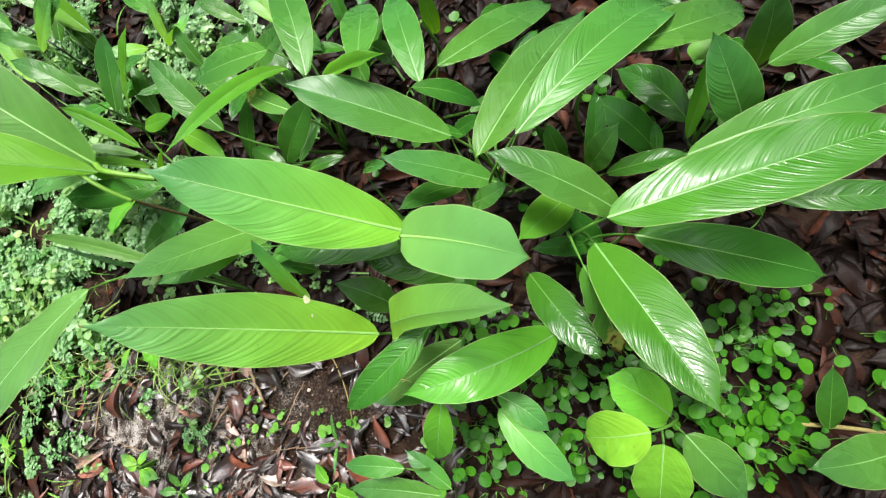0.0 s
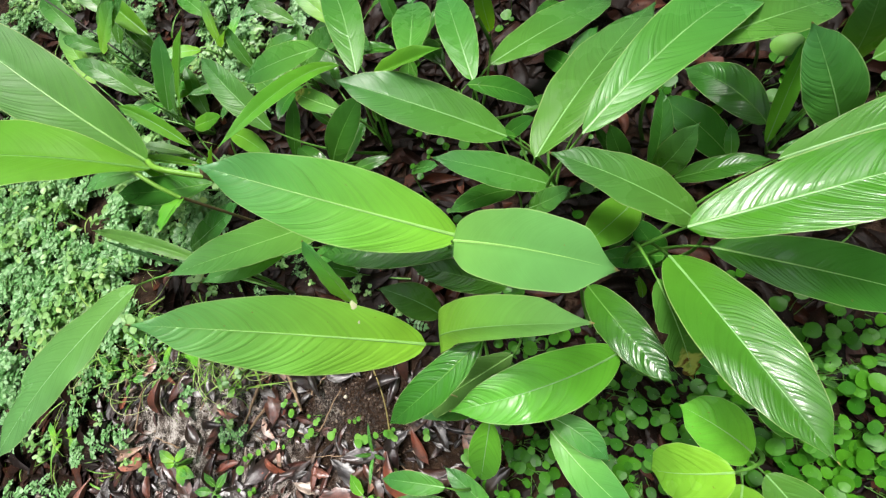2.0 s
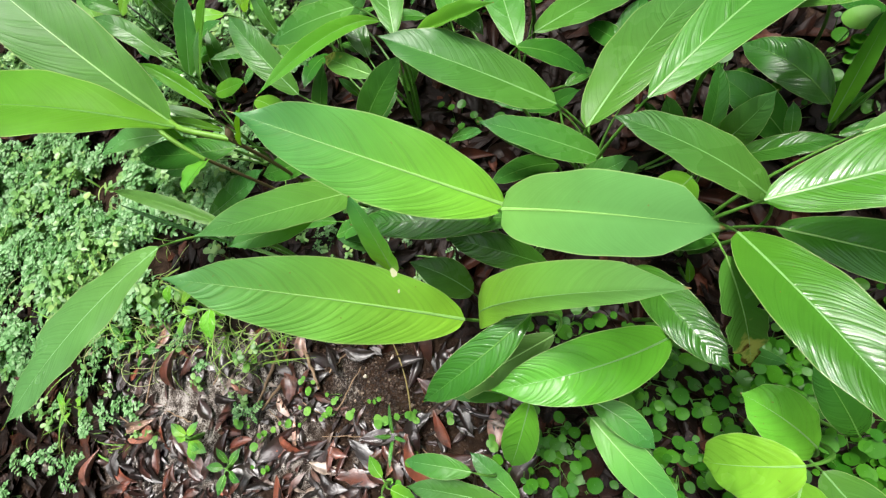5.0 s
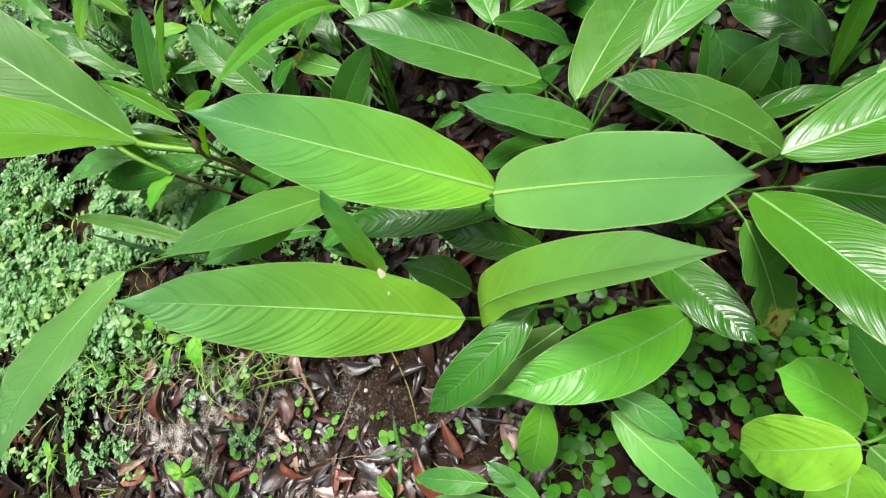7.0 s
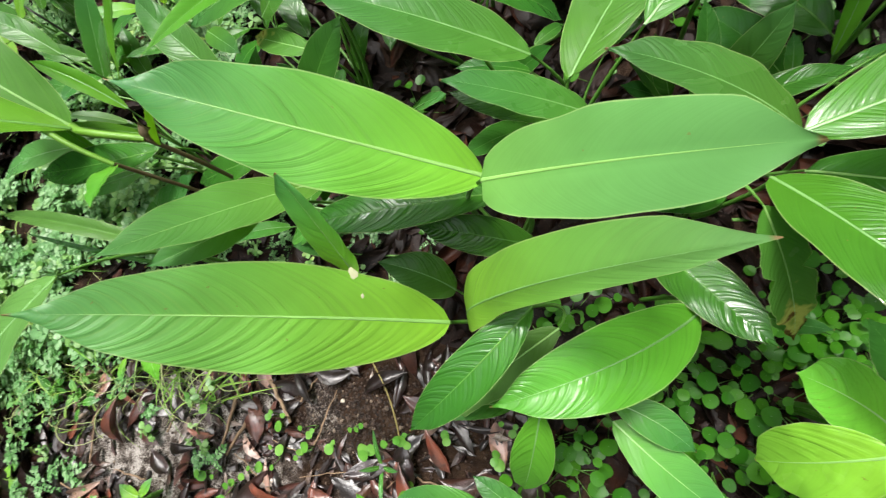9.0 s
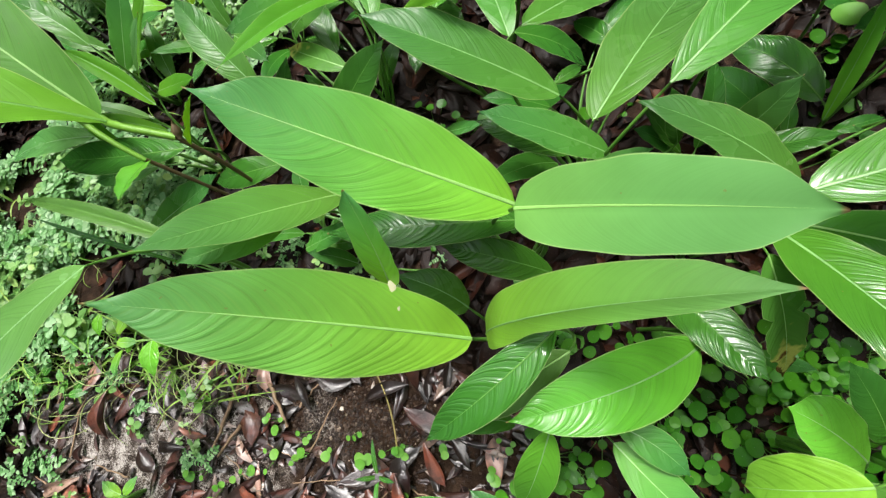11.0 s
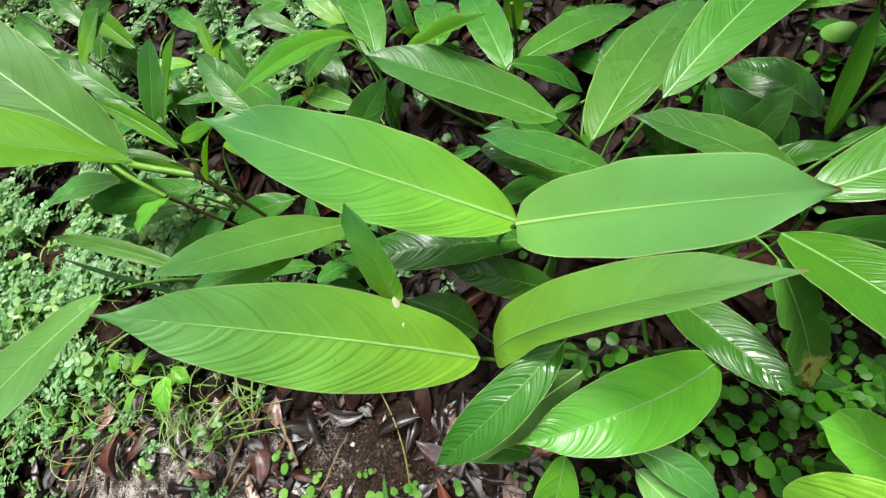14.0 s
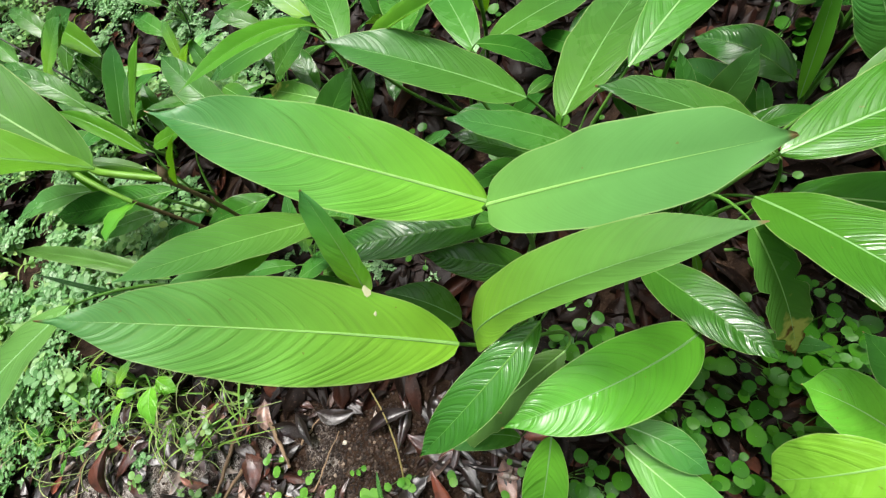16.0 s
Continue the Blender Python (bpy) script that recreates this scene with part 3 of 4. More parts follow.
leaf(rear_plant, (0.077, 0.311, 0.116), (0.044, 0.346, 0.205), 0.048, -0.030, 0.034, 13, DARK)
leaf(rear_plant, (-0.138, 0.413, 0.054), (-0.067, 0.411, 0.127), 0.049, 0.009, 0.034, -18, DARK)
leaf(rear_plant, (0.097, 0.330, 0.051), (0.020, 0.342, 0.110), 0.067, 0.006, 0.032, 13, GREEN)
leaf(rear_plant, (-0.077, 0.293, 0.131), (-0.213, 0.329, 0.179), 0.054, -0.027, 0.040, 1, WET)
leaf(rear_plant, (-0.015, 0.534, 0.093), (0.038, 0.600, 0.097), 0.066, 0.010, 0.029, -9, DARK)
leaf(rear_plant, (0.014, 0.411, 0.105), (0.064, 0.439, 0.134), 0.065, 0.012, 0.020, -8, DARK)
back_plant = plant("broadleaf_plant", -0.2, 0.48, "broad-leaved plant with upright mid-green leaves")
leaf(back_plant, (-0.146, 0.506, 0.155), (0.072, 0.707, 0.040), 0.058, 0.018, 0.087, 3, GREEN)
leaf(back_plant, (-0.162, 0.438, 0.209), (-0.240, 0.668, 0.169), 0.080, 0.002, 0.064, -6, RIBBED)
leaf(back_plant, (-0.261, 0.461, 0.252), (-0.310, 0.666, 0.158), 0.053, 0.034, 0.071, -12, GREEN)
leaf(back_plant, (-0.299, 0.410, 0.292), (-0.172, 0.394, 0.350), 0.031, 0.032, 0.050, -3, LIME, fold=55)
leaf(back_plant, (0.003, 0.499, 0.103), (-0.060, 0.573, 0.078), 0.066, -0.009, 0.036, 21, DARK)
leaf(back_plant, (-0.150, 0.578, 0.151), (-0.155, 0.599, 0.250), 0.070, -0.015, 0.031, -0, LIME)
leaf(back_plant, (-0.356, 0.680, 0.086), (-0.376, 0.581, 0.166), 0.115, 0.040, 0.033, -24, GREEN)
tall_plant = plant("broadleaf_plant", 0.12, 0.42, "broad-leaved plant with one long arching green leaf")
leaf(tall_plant, (0.143, 0.397, 0.290), (0.351, 0.526, 0.174), 0.057, 0.029, 0.074, 2, RIBBED)
arching_plant = plant("broadleaf_plant", -0.4, 0.43, "broad-leaved plant with an arching lime green leaf")
leaf(arching_plant, (-0.353, 0.447, 0.255), (-0.458, 0.680, 0.234), 0.067, 0.053, 0.067, -11, GREEN)
leaf(arching_plant, (-0.339, 0.410, 0.326), (-0.384, 0.211, 0.464), 0.098, -0.060, 0.028, 25, LIME, fold=25)
leaf(arching_plant, (-0.422, 0.494, 0.272), (-0.641, 0.503, 0.208), 0.046, -0.016, 0.065, 9, GREEN)
leaf(arching_plant, (-0.411, 0.416, 0.202), (-0.530, 0.476, 0.187), 0.051, -0.029, 0.040, 8, YELLOWING)
leaf(arching_plant, (-0.432, 0.330, 0.171), (-0.320, 0.390, 0.283), 0.067, 0.039, 0.055, -32, DARK)
leaf(arching_plant, (-0.566, 0.396, 0.193), (-0.701, 0.527, 0.261), 0.073, -0.016, 0.059, 6, GREEN)
leaf(arching_plant, (-0.602, 0.394, 0.064), (-0.555, 0.489, 0.156), 0.045, 0.021, 0.040, -9, DARK)
leaf(arching_plant, (-0.579, 0.580, 0.120), (-0.435, 0.583, 0.221), 0.017, 0.015, 0.054, -28, GREEN)
leaf(arching_plant, (-0.479, 0.643, 0.166), (-0.566, 0.712, 0.203), 0.068, -0.009, 0.039, 4, FRESH)
leaf(arching_plant, (-0.522, 0.473, 0.061), (-0.541, 0.478, 0.119), 0.064, -0.004, 0.019, 9, GREEN)
leaf(arching_plant, (-0.628, 0.720, 0.109), (-0.744, 0.771, 0.141), 0.062, -0.013, 0.039, 8, GREEN)
leaf(arching_plant, (-0.390, 0.447, 0.103), (-0.348, 0.504, 0.157), 0.071, 0.000, 0.030, -17, WET)
leaf(arching_plant, (-0.491, 0.535, 0.100), (-0.560, 0.651, 0.120), 0.063, 0.015, 0.048, -5, DARK)
leaf(arching_plant, (-0.596, 0.586, 0.088), (-0.549, 0.627, 0.132), 0.058, 0.009, 0.023, -17, GREEN)
shaded_plant = plant("broadleaf_plant", 0.32, 0.38, "broad-leaved plant with dull dark green leaves over litter")
leaf(shaded_plant, (0.336, 0.332, 0.164), (0.258, 0.409, 0.286), 0.059, -0.044, 0.065, 31, GREEN)
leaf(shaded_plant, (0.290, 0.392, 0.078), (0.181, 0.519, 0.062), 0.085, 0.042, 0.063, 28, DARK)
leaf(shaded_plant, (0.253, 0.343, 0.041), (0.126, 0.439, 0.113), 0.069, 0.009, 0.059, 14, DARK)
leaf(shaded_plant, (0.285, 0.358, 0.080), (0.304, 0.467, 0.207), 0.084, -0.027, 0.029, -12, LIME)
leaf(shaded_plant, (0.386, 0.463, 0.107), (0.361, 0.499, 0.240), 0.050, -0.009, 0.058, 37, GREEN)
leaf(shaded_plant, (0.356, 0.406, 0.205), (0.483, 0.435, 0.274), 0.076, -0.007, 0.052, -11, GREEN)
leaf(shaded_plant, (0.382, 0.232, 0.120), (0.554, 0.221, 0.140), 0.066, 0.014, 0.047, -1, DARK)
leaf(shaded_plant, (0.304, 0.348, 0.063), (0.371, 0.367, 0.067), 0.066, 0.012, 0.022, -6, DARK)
leaf(shaded_plant, (0.236, 0.337, 0.078), (0.225, 0.374, 0.121), 0.063, -0.009, 0.020, 18, GREEN)
spreading_plant = plant("broadleaf_plant", -0.76, 0.34, "broad-leaved plant with very large spreading leaves")
leaf(spreading_plant, (-0.753, 0.303, 0.276), (-1.045, 0.514, 0.488), 0.055, -0.007, 0.126, -11, PLEATED, stalk=False)
leaf(spreading_plant, (-0.670, 0.262, 0.328), (-1.052, 0.242, 0.437), 0.127, -0.006, 0.146, -20, LIME, stalk=False, rib=RIB_DARK, outline=broad)
leaf_stalk(spreading_plant, [(-0.753, 0.303, 0.276), (-0.699, 0.275, 0.300), (-0.625, 0.272, 0.266)], 0.0062, 0.0050, STALK_LIME)
leaf_stalk(spreading_plant, [(-0.626, 0.2725, 0.267), (-0.605, 0.268, 0.20), (-0.60, 0.265, 0.10), (-0.61, 0.265, 0.0)], 0.0036, 0.0032, STEM_BROWN)
leaf_stalk(spreading_plant, [(-0.690, 0.255, 0.345), (-0.66, 0.235, 0.325), (-0.632, 0.222, 0.296)], 0.0042, 0.0032, STALK_LIME)
leaf_stalk(spreading_plant, [(-0.633, 0.223, 0.297), (-0.605, 0.22, 0.20), (-0.60, 0.225, 0.10), (-0.605, 0.23, 0.0)], 0.0028, 0.0025, STEM_BROWN)
leaf(spreading_plant, (-0.600, 0.262, 0.262), (-0.554, 0.297, 0.325), 0.02, 0.0, 0.036, 20, LIME, fold=45, stalk=False, outline=torn, rib=RIB_DARK)
leaf(spreading_plant, (-0.630, 0.224, 0.292), (-0.642, 0.160, 0.310), 0.05, 0.02, 0.046, -10, LIME, fold=25, stalk=False, rib=RIB_DARK)
leaf(spreading_plant, (-0.888, 0.331, 0.185), (-1.098, 0.303, 0.162), 0.077, 0.008, 0.060, -5, BLUISH)
leaf(spreading_plant, (-0.649, 0.277, 0.225), (-0.894, 0.267, 0.223), 0.046, -0.045, 0.062, -0, DARK)
leaf(spreading_plant, (-0.730, 0.361, 0.220), (-0.853, 0.421, 0.291), 0.060, 0.033, 0.036, -1, LIME, fold=38)
leaf(spreading_plant, (-0.544, 0.293, 0.132), (-0.689, 0.271, 0.108), 0.057, -0.019, 0.051, 17, WET)
leaf(spreading_plant, (-0.737, 0.440, 0.122), (-0.590, 0.357, 0.148), 0.071, -0.028, 0.043, 2, LIME)
leaf(spreading_plant, (-0.885, 0.485, 0.095), (-0.760, 0.477, 0.136), 0.024, 0.025, 0.040, -18, LIME)
leaf(spreading_plant, (-0.820, 0.308, 0.111), (-0.960, 0.278, 0.109), 0.056, -0.020, 0.045, 13, GREEN)
leaf(spreading_plant, (-0.806, 0.378, 0.162), (-0.885, 0.380, 0.209), 0.069, -0.001, 0.022, -8, PALE)
leaf(spreading_plant, (-0.794, 0.372, 0.147), (-0.899, 0.395, 0.173), 0.061, -0.029, 0.029, 0, DARK)
leaf(spreading_plant, (-0.740, 0.338, 0.178), (-0.830, 0.326, 0.259), 0.060, -0.017, 0.027, -16, LIME, fold=40, stalk=False)
leaf(spreading_plant, (-0.839, 0.309, 0.148), (-0.876, 0.360, 0.263), 0.057, 0.026, 0.030, 10, LIME, fold=30, stalk=False)
drooping_plant = plant("broadleaf_plant", -0.6, 0.1, "broad-leaved plant with a drooping pale green leaf")
leaf(drooping_plant, (-0.615, 0.068, 0.347), (-0.836, -0.212, 0.342), 0.022, 0.035, 0.088, -4, BLUISH, wave=0.12)
leaf(drooping_plant, (-0.570, 0.115, 0.270), (-0.791, 0.162, 0.317), 0.05, 0.02, 0.028, -6, OLIVE, fold=32, rib=RIB_DARK)
leaf(drooping_plant, (-0.807, 0.179, 0.106), (-0.608, 0.251, 0.192), 0.024, 0.030, 0.063, -3, GREEN)
leaf(drooping_plant, (-0.755, 0.129, 0.078), (-0.940, 0.174, 0.203), 0.068, -0.014, 0.009, 1, DARK)
hidden_plant = plant("broadleaf_plant", -0.36, 0.2, "broad-leaved plant with leaves partly under others")
leaf(hidden_plant, (-0.401, 0.219, 0.176), (-0.524, 0.077, 0.381), 0.030, -0.013, 0.078, 2, MEADOW)
leaf(hidden_plant, (-0.457, 0.166, 0.224), (-0.533, 0.078, 0.315), 0.029, -0.052, 0.047, 16, MEADOW)
leaf(hidden_plant, (-0.416, 0.215, 0.184), (-0.472, 0.188, 0.128), 0.089, 0.004, 0.029, 27, FRESH)
leaf(hidden_plant, (-0.625, 0.262, 0.076), (-0.508, 0.224, 0.124), 0.070, -0.006, 0.038, -1, FRESH)
leaf(hidden_plant, (-0.508, 0.157, 0.081), (-0.392, 0.184, 0.139), 0.053, 0.024, 0.036, -2, GREEN)
leaf(hidden_plant, (-0.417, 0.271, 0.118), (-0.367, 0.207, 0.163), 0.068, -0.001, 0.026, 1, GREEN)
leaf(hidden_plant, (-0.482, 0.175, 0.046), (-0.395, 0.168, 0.094), 0.056, 0.022, 0.029, -7, GREEN)
weedy_plant = plant("broadleaf_plant", -0.92, 0.52, "broad-leaved plant with small upright leaves among weeds")
leaf(weedy_plant, (-0.946, 0.518, 0.122), (-0.874, 0.635, 0.234), 0.014, 0.025, 0.056, -26, GREEN)
leaf(weedy_plant, (-0.894, 0.535, 0.055), (-0.942, 0.651, 0.112), 0.059, 0.011, 0.041, -8, GREEN)
leaf(weedy_plant, (-0.845, 0.466, 0.172), (-0.775, 0.517, 0.253), 0.03, 0.03, 0.030, -10, BLUISH, fold=35)
leaf(weedy_plant, (-0.906, 0.493, 0.221), (-1.040, 0.553, 0.281), 0.082, 0.041, 0.044, -3, GREEN)
leaf(weedy_plant, (-1.120, 0.749, 0.067), (-1.251, 0.840, 0.083), 0.067, 0.018, 0.051, -1, GREEN)
leaf(weedy_plant, (-1.006, 0.554, 0.043), (-0.837, 0.663, 0.216), 0.028, 0.008, 0.071, 0, LIME)
leaf(weedy_plant, (-1.246, 0.728, 0.122), (-1.046, 0.749, 0.238), 0.011, -0.002, 0.067, -27, FRESH)
leaf(weedy_plant, (-1.067, 0.541, 0.073), (-1.181, 0.570, 0.086), 0.069, -0.005, 0.036, 6, GREEN)
leaf(weedy_plant, (-1.344, 0.682, 0.062), (-1.472, 0.848, 0.118), 0.056, 0.025, 0.060, -4, FRESH)
leaf(weedy_plant, (-1.239, 0.769, 0.140), (-1.008, 0.754, 0.241), 0.029, 0.005, 0.075, -31, GREEN)
leaf(weedy_plant, (-1.243, 0.836, 0.136), (-1.363, 0.927, 0.183), 0.064, 0.013, 0.049, -2, GREEN)
leaf(weedy_plant, (-1.081, 0.753, 0.123), (-1.244, 0.871, 0.155), 0.065, 0.008, 0.069, 3, LIME, fold=35)
leaf(weedy_plant, (-1.376, 0.807, 0.122), (-1.516, 0.927, 0.157), 0.061, 0.020, 0.061, -4, GREEN)
leaf(weedy_plant, (-0.952, 0.828, 0.078), (-1.074, 0.926, 0.082), 0.061, -0.006, 0.050, 4, GREEN)
oval_plant = plant("oval_leaf_plant", 0.19, -0.09, "young plant with broad oval bright green leaves")
leaf(oval_plant, (0.193, -0.081, 0.199), (0.112, -0.033, 0.235), 0.054, 0.035, 0.066, -11, OVATE, outline=oval)
leaf(oval_plant, (0.154, -0.090, 0.265), (0.089, -0.117, 0.186), 0.078, -0.000, 0.066, -7, OVATE_LIGHT, outline=oval)
leaf(oval_plant, (0.188, -0.121, 0.176), (0.193, -0.220, 0.108), 0.062, 0.022, 0.076, -9, OVATE, outline=oval)
leaf(oval_plant, (0.230, -0.117, 0.126), (0.311, -0.202, 0.095), 0.068, 0.013, 0.069, -2, GREEN, outline=egg)
young_plant = plant("broadleaf_plant", -0.05, -0.08, "young broad-leaved plant with narrow green leaves")
leaf(young_plant, (-0.033, -0.092, 0.163), (0.075, -0.185, 0.155), 0.083, 0.021, 0.050, 6, MEADOW)
leaf(young_plant, (-0.108, -0.077, 0.220), (-0.136, -0.182, 0.120), 0.050, -0.011, 0.047, 4, BRIGHT)
leaf(young_plant, (-0.032, -0.070, 0.183), (0.041, -0.115, 0.180), 0.064, -0.062, 0.038, 4, GREEN)
seedling_plant = plant("broadleaf_plant", -0.17, -0.23, "small broad-leaved plant low on the litter")
leaf(seedling_plant, (-0.196, -0.207, 0.102), (-0.310, -0.215, 0.090), 0.064, 0.024, 0.035, -5, GREEN)
leaf(seedling_plant, (-0.129, -0.251, 0.039), (-0.213, -0.192, 0.051), 0.064, 0.021, 0.036, -11, GREEN)
leaf(seedling_plant, (-0.142, -0.265, 0.040), (-0.317, -0.266, 0.051), 0.056, 0.038, 0.044, 2, GREEN)
edge_plant = plant("broadleaf_plant", 0.5, -0.06, "broad-leaved plant with dull green oval leaves")
leaf(edge_plant, (0.517, -0.120, 0.079), (0.368, -0.145, 0.143), 0.053, -0.017, 0.064, -8, GREEN)
leaf(edge_plant, (0.461, -0.112, 0.023), (0.443, -0.015, 0.087), 0.046, -0.029, 0.038, 14, DARK)
side_plant = plant("broadleaf_plant", 0.27, -0.06, "young plant with a dark green leaf among round weeds")
leaf(side_plant, (0.279, -0.072, 0.103), (0.198, 0.015, 0.189), 0.050, -0.009, 0.049, 10, DARK)
dry_patch(notched, front_plant, (-0.257, 0.054, 0.351), 0.006)
dry_patch(notched, front_plant, (-0.252, 0.038, 0.345), 0.002)


# ---- low young plants under the tall leaves ----
rng = random.Random(23)
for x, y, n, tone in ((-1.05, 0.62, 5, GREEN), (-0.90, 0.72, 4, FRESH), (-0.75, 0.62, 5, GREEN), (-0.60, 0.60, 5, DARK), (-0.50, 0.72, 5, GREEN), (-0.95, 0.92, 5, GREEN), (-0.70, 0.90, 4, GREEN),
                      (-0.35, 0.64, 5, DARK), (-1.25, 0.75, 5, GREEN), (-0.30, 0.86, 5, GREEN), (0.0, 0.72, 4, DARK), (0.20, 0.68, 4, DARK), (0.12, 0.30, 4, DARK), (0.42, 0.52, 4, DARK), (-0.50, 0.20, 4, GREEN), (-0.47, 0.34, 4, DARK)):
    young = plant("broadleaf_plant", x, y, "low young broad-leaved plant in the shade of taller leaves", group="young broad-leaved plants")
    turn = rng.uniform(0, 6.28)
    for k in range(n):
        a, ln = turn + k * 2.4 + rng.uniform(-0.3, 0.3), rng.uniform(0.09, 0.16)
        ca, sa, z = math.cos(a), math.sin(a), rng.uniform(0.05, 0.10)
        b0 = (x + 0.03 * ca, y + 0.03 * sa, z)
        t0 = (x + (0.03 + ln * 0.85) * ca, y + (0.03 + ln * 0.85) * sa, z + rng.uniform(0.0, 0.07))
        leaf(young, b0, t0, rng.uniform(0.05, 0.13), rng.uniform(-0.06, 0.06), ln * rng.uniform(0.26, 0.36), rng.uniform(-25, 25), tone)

# ---- ground cover ----
rng = random.Random(11)


def dead_leaf_mesh(k):
    """A fallen lance-shaped leaf: folded along its midrib, arched, twisted, its margins curled."""
    rr = random.Random(k)
    ln = rr.uniform(0.050, 0.105)
    wd = ln * rr.uniform(0.22, 0.38)
    arc, keel, twist, hook = rr.uniform(-0.10, 0.16), rr.uniform(-0.35, 0.55), rr.uniform(-0.9, 0.9), rr.uniform(-0.10, 0.10)
    roll = (rr.uniform(-0.5, 0.9), rr.uniform(-0.5, 0.9))
    broken = rr.random() < 0.3
    verts, faces, nu, nv = [], [], 16, 6
    for i in range(nu + 1):
        u = i / nu
        h = wd / 2 * max(math.sin(math.pi * u ** 1.1), 0) ** 0.85 * drip_tip(u) + 0.0007
        if broken:
            h = max(h * (1 + 0.5 * noise.noise((u * 7, k * 1.3, 8))), 0.0007)
        for j in range(nv + 1):
            v = 2 * j / nv - 1
            av = abs(v)
            bent = roll[v > 0] * av * av
            z = arc * ln * math.sin(math.pi * u) + (keel * av + bent) * h + twist * (u - 0.5) * v * h + (0.0006 if j == nv // 2 else 0)
            z += 0.10 * wd * noise.noise((u * 3.1, v * 1.3, k * 3.7))
            verts.append(((u - 0.5) * ln, v * h * (1 - 0.25 * abs(bent)) + hook * ln * math.sin(u * 3.1), z))
    for i in range(nu):
        for j in range(nv):
            a = i * (nv + 1) + j
            faces.append((a, a + 1, a + nv + 2, a + nv + 1))
    low = sorted(v[2] for v in verts)[8]
    return [(x, y, z - low) for x, y, z in verts], faces


LITTER_SHAPES = [dead_leaf_mesh(k) for k in range(24)]
LITTER_MESHES = [mesh_of("dead_leaf", v, f, LITTER) for v, f in LITTER_SHAPES]


def litter_pose(x, y, lift=0.0):
    return pose(x, y, ground_height(x, y) + 0.001 + lift, rng.uniform(-14, 14), rng.uniform(-10, 10), rng.uniform(0, 360))


fragments = []
for i in range(1500):
    x, y = rng.uniform(-1.28, -0.12), rng.uniform(-0.46, -0.04)
    if ((x + 0.42) / 0.11) ** 2 + ((y + 0.125) / 0.055) ** 2 < 1 or x < -1.1 and rng.random() < 0.4:
        continue
    if noise.noise((x * 7, y * 7, 4)) > 0.12 and abs(x + 0.86) < 0.22 and rng.random() < 0.7:
        continue
    if i % 5:
        fragments.append((LITTER_SHAPES[i % 24], litter_pose(x, y, rng.uniform(0, 0.006)) @ Matrix.Diagonal((rng.uniform(0.3, 0.75), rng.uniform(0.35, 0.6), 0.6, 1))))
        continue
    ob = new("dead_leaf", LITTER_MESHES[i % 24])
    ob.matrix_basis = litter_pose(x, y, rng.uniform(0.002, 0.012)) @ Matrix.Scale(rng.uniform(0.65, 1.05), 4)
    tagged(ob, "wet brown fallen leaf lying curled on the soil", "dead leaf", "fallen leaves")


def stuff(name, shapes_at, material, label, category):
    verts, faces = [], []
    for (sv, sf), m in shapes_at:
        o = len(verts)
        verts += [m @ Vector(v) for v in sv]
        faces += [tuple(o + k for k in f) for f in sf]
    ob = new(name, mesh_of(name, verts, faces, material))
    return tagged(ob, label, category, kind="stuff")


stuff("litter_fragments", fragments, LITTER_BITS, "small broken pieces of wet brown fallen leaves", "leaf litter")
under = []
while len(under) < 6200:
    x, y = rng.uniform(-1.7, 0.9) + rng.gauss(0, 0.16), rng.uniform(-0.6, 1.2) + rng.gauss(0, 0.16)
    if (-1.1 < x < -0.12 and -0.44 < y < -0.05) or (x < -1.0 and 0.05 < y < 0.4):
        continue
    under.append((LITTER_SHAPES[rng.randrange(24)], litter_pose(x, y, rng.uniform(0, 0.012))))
stuff("leaf_litter", under, LITTER_SHADE, "layer of wet dark brown rotting leaves on the soil, darkened further for shade", "leaf litter")


def disc_mesh(name, material, rad, n=14):
    verts, faces = [(0, 0, -0.06 * rad)], []
    for ring, (rf, z) in enumerate(((0.55, 0.0), (1.0, 0.05))):
        for k in range(n):
            a = 2 * math.pi * k / n
            w = rad * rf * (1 - 0.14 * max(0, math.cos(a)) ** 8) * (1 + 0.03 * math.sin(3 * a))
            verts.append((w * math.cos(a), w * math.sin(a), z * rad + 0.04 * rad * math.sin(2 * a) * rf))
    for k in range(n):
        j = (k + 1) % n
        faces += [(0, 1 + k, 1 + j), (1 + k, 1 + n + k, 1 + n + j, 1 + j)]
    return mesh_of(name, verts, faces, material)


ROUND_MESHES = [disc_mesh("round_leaf", ROUND, r) for r in (0.005, 0.0065, 0.008, 0.0098, 0.0125)]
SPROUT_MESHES = [disc_mesh("round_leaf", SPROUT, r) for r in (0.0045, 0.0065, 0.009)]


def round_weed(x, y, n, spread, lo, hi, meshes, label, name="round_leaf_weed"):
    w = plant(name, x, y, label, "weed", "round-leaved weeds")
    for _ in range(n):
        a, d = rng.uniform(0, 6.283), spread * math.sqrt(rng.random())
        px, py, pz = d * math.cos(a), d * math.sin(a), rng.uniform(lo, hi)
        lf = piece("round_leaf", meshes[rng.randrange(len(meshes))], w)
        lf.matrix_basis = pose(px, py, pz, rng.uniform(-15, 15), rng.uniform(-15, 15), rng.uniform(0, 360))
        sv, sf = tube([(px * 0.2, py * 0.2, 0), (px * 0.7, py * 0.7, pz * 0.55), (px, py, pz - 0.0005)], [0.0009, 0.0007, 0.0006], 4)
        piece("stalk", mesh_of("stalk", sv, sf, STALK), w)
    return w


